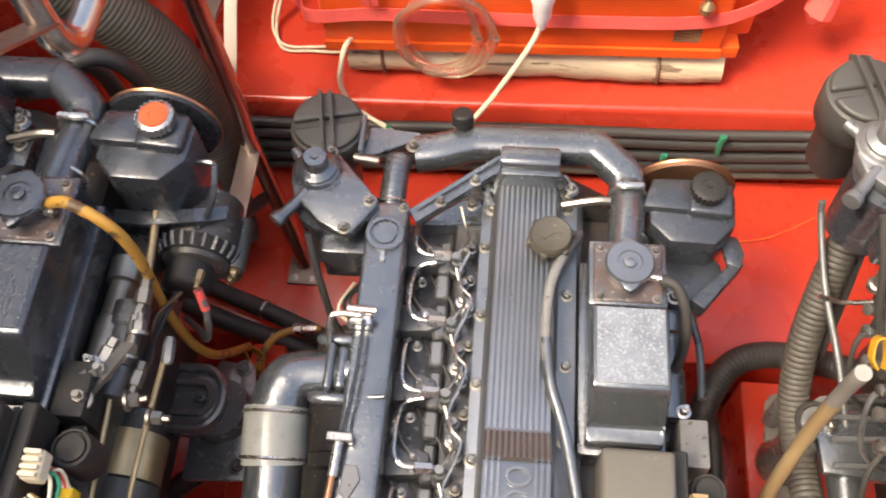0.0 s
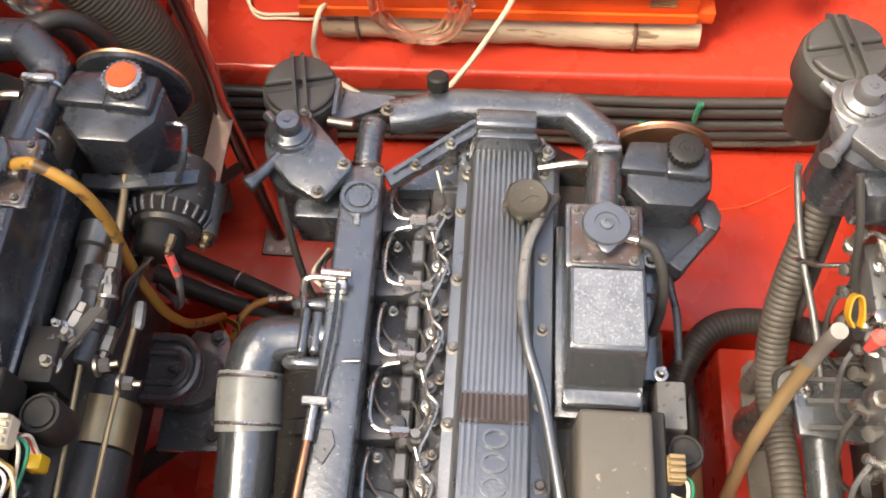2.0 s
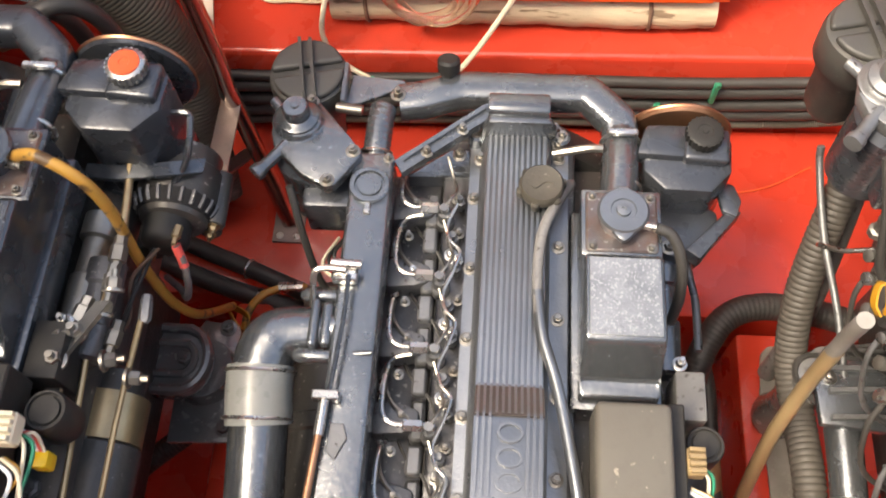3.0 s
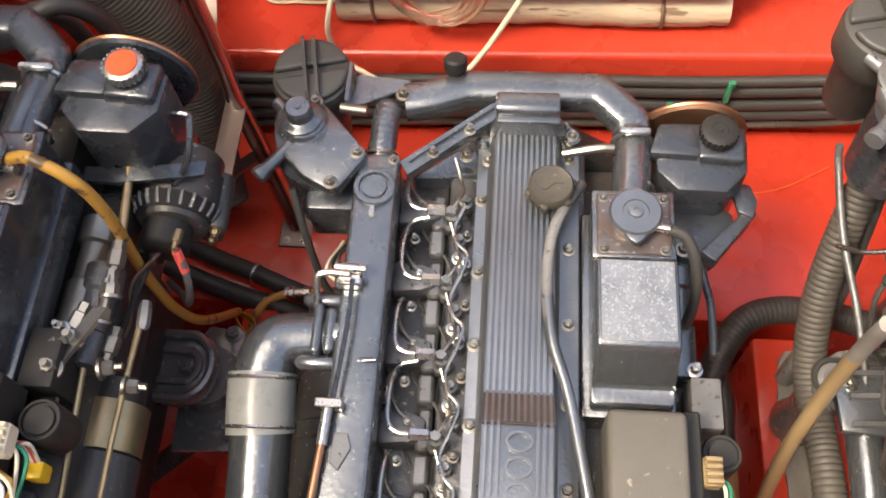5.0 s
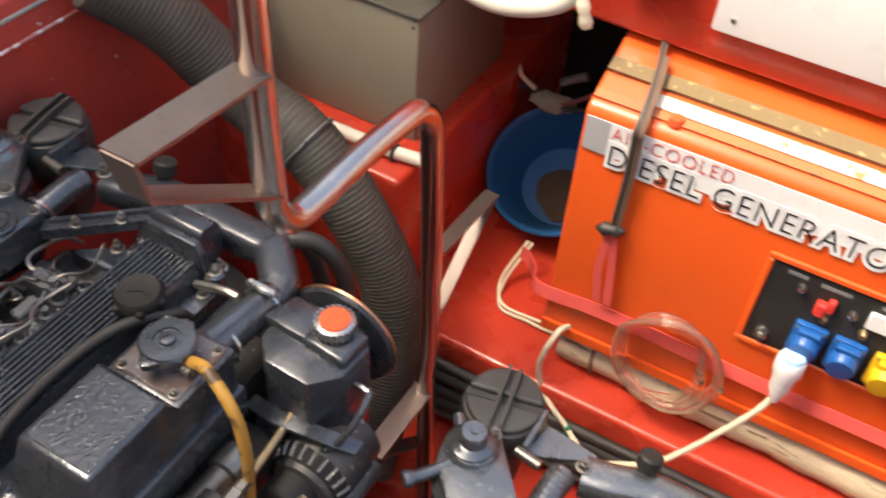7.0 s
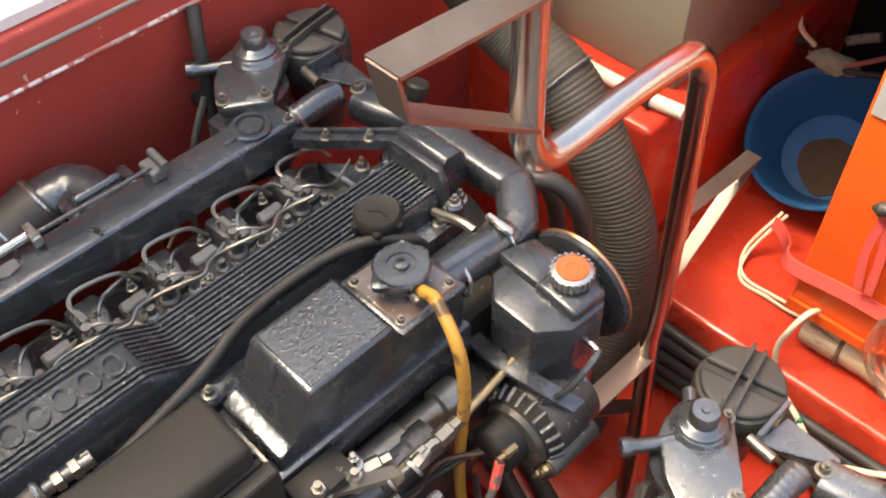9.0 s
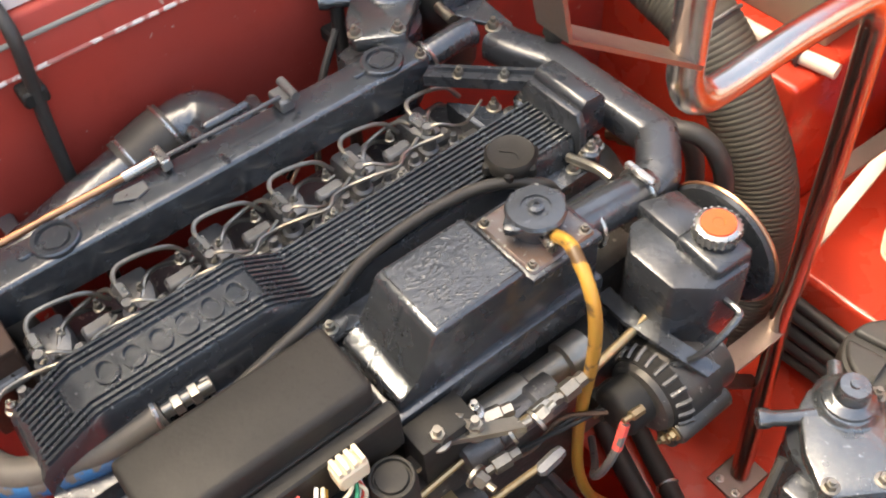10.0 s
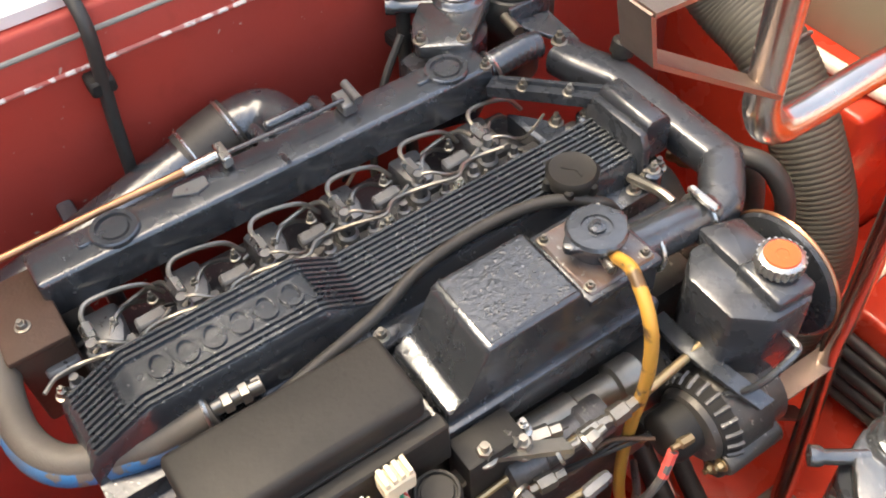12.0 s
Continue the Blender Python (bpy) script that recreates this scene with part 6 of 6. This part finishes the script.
pts = [(0.10, 0.30, 1.06), (0.045, 0.19, 0.95), (0.01, 0.10, 0.83), (-0.015, 0.0, 0.70), (-0.015, -0.10, 0.60), (0.0, -0.20, 0.57), (0.006, -0.34, 0.57), (0.012, -0.62, 0.50), (0.02, -1.0, 0.40)]
part("duct", corrugated(pts, 0.030, 0.0115, 0.08), DUCT, dk)
part("hose_clamp", add_ring(B(), (0.085, 0.27, 1.03), (0.5, 0.8, 0.9), 0.031, 0.003, 26, 6), STEEL, dk)
pth = [(0.33, -0.22, 0.30), (0.375, -0.11, 0.39), (0.405, -0.02, 0.44), (0.45, 0.042, 0.465), (0.52, 0.068, 0.47), (0.62, 0.066, 0.46), (0.75, 0.04, 0.45)]
hs = thing("exhaust_hose", "thick black hose arching over the engine bed", "hose", pose(*pth[0]))
part("hose", corrugated([Vector(q) - Vector(pth[0]) for q in pth], 0.029, 0.010, 0.035, 16), RUBBER, hs)
pth = [(0.42, -0.02, 0.36), (0.435, -0.08, 0.33), (0.44, -0.20, 0.30), (0.445, -0.40, 0.28), (0.445, -0.8, 0.2)]
hs = thing("bilge_hose", "dull black hose with a rusty sleeve along the bed", "hose", pose(*pth[0]))
part("hose", add_tube(B(), [Vector(q) - Vector(pth[0]) for q in pth], 0.017, 12), RUBBER, hs)
part("sleeve", add_tube(B(), [Vector(q) - Vector(pth[0]) for q in pth[2:4]], 0.0185, 12, 3), RUST, hs)
rr = random.Random(2)
edge = [(0.538 + rr.uniform(-0.003, 0.003), -0.02 - 0.03 * i) for i in range(26)]
outline = [(0.594, 0.028), (0.560, 0.024), (0.545, 0.006)] + edge + [(0.594, -0.80)]
bm = add_prism(B(), outline, 0.350, 0.361, 0.003, 2)
tagged(part("bedding_putty", bm, PUTTY), "smeared grey bedding putty on the red engine bed", "putty", kind="stuff")
tp = thing("tan_pipe", "tan hose on an alloy spigot with a yellow pull tag", "pipe", pose(0.45, -0.24, 1.13))
part("spigot", add_tube(B(), [(-0.008, 0.000, 0.02), (0.000, 0.010, -0.06), (0.005, 0.013, -0.15)], 0.0118, 14, 4), PUTTY, tp)
part("hose", add_tube(B(), [(0.005, 0.013, -0.12), (0.002, 0.003, -0.23), (-0.004, -0.018, -0.34), (-0.008, -0.040, -0.44), (-0.012, -0.085, -0.58), (-0.014, -0.14, -0.75)], 0.0125, 14, 5), TAN, tp)
part("tag", add_strip(B(), spline([(0.010, 0.008, 0.018), (0.002, 0.020, 0.028), (0.006, 0.040, 0.040), (0.018, 0.042, 0.040), (0.022, 0.022, 0.028), (0.020, 0.008, 0.018)], 5), 0.014, 0.003, (0.1, -0.6, 0.8)), TAG, tp, "amber yellow pull tag")
part("orange_cap", add_lathe(B(), (0.040, -0.010, 0.02), (0, 0, 1), [(0.007, -0.03), (0.010, 0.0), (0.012, 0.010), (0.007, 0.018)], 12), RIBBON, tp)
bh = thing("drain_hose", "smooth dark grey hose behind the corrugated duct", "hose", pose(0.56, -0.02, 0.50))
part("hose", add_tube(B(), [(0.09, 0.30, 0.42), (0.055, 0.20, 0.32), (0.035, 0.12, 0.22), (0.02, 0.05, 0.10), (0.0, 0.0, 0.0), (-0.01, -0.02, -0.13)], 0.019, 14), GREYHOSE, bh)
sp = thing("fuel_pipe", "thin grey steel pipe down the east engine's flank", "pipe", pose(0.55, 0.16, 0.92))
part("pipe", add_tube(B(), [(-0.05, 0.0, 0.02), (-0.045, -0.02, -0.01), (-0.03, -0.12, -0.07), (0.0, -0.25, -0.13), (0.02, -0.40, -0.2)], 0.0065, 10), CAST, sp)
bk = thing("alloy_bracket", "ribbed grey alloy bracket beside the duct", "bracket", pose(0.585, -0.20, 0.755))
bm = add_prism(B(), [(-0.07, -0.06), (0.10, -0.075), (0.13, -0.02), (0.12, 0.05), (-0.02, 0.055), (-0.075, 0.02)], -0.022, 0.0, 0.005, 2)
plate = part("plate", bm, PAINT, bk)
for y0, y1 in ((-0.05, -0.045), (-0.004, 0.004), (0.035, 0.04)):
    part("rib", add_strip(B(), [(-0.055, y0, 0.004), (0.09, y1, 0.004)], 0.008, 0.014, (0, 1, 0)), CAST, plate)
for x, y in ((-0.05, 0.02), (0.10, 0.03), (0.09, -0.055)):
    part("bolt", add_bolt(B(), x, y, 0.0, 0.009, 0.010), STEEL, plate)
part("oil_pipe", add_tube(B(), [(-0.02, -0.05, -0.05), (-0.018, -0.14, -0.06), (-0.015, -0.4, -0.10)], 0.030, 18, 4), PAINT, bk, "stout grey alloy pipe")
part("pipe_joint", add_ring(B(), (-0.017, -0.17, -0.067), (0, 1, 0.1), 0.0305, 0.004, 28, 6), CAST, bk)
for q in ((0.06, 0.08, 0.02), (0.09, 0.12, 0.04), (0.05, -0.12, 0.0), (0.10, -0.18, 0.01), (0.11, 0.02, 0.03)):
    part("banjo_union", add_lathe(B(), q, (0.3, 0.2, 1), [(0.008, -0.02), (0.013, -0.018), (0.013, 0.0), (0.009, 0.002), (0.009, 0.016), (0.006, 0.018)], 8), STEEL, bk)
part("steel_line", add_tube(B(), [(0.06, 0.08, 0.03), (0.08, 0.02, 0.06), (0.06, -0.06, 0.05), (0.05, -0.12, 0.02)], 0.004, 8), STEEL, bk)
part("steel_line", add_tube(B(), [(-0.08, 0.22, 0.10), (-0.03, 0.215, 0.09), (0.04, 0.22, 0.10), (0.12, 0.23, 0.12)], 0.0045, 8), STEEL, bk)
part("lever_arm", add_strip(B(), [(0.03, -0.12, -0.01), (0.035, -0.2, -0.02), (0.02, -0.3, -0.04)], 0.016, 0.006, (1, 0, 0)), CAST, bk)
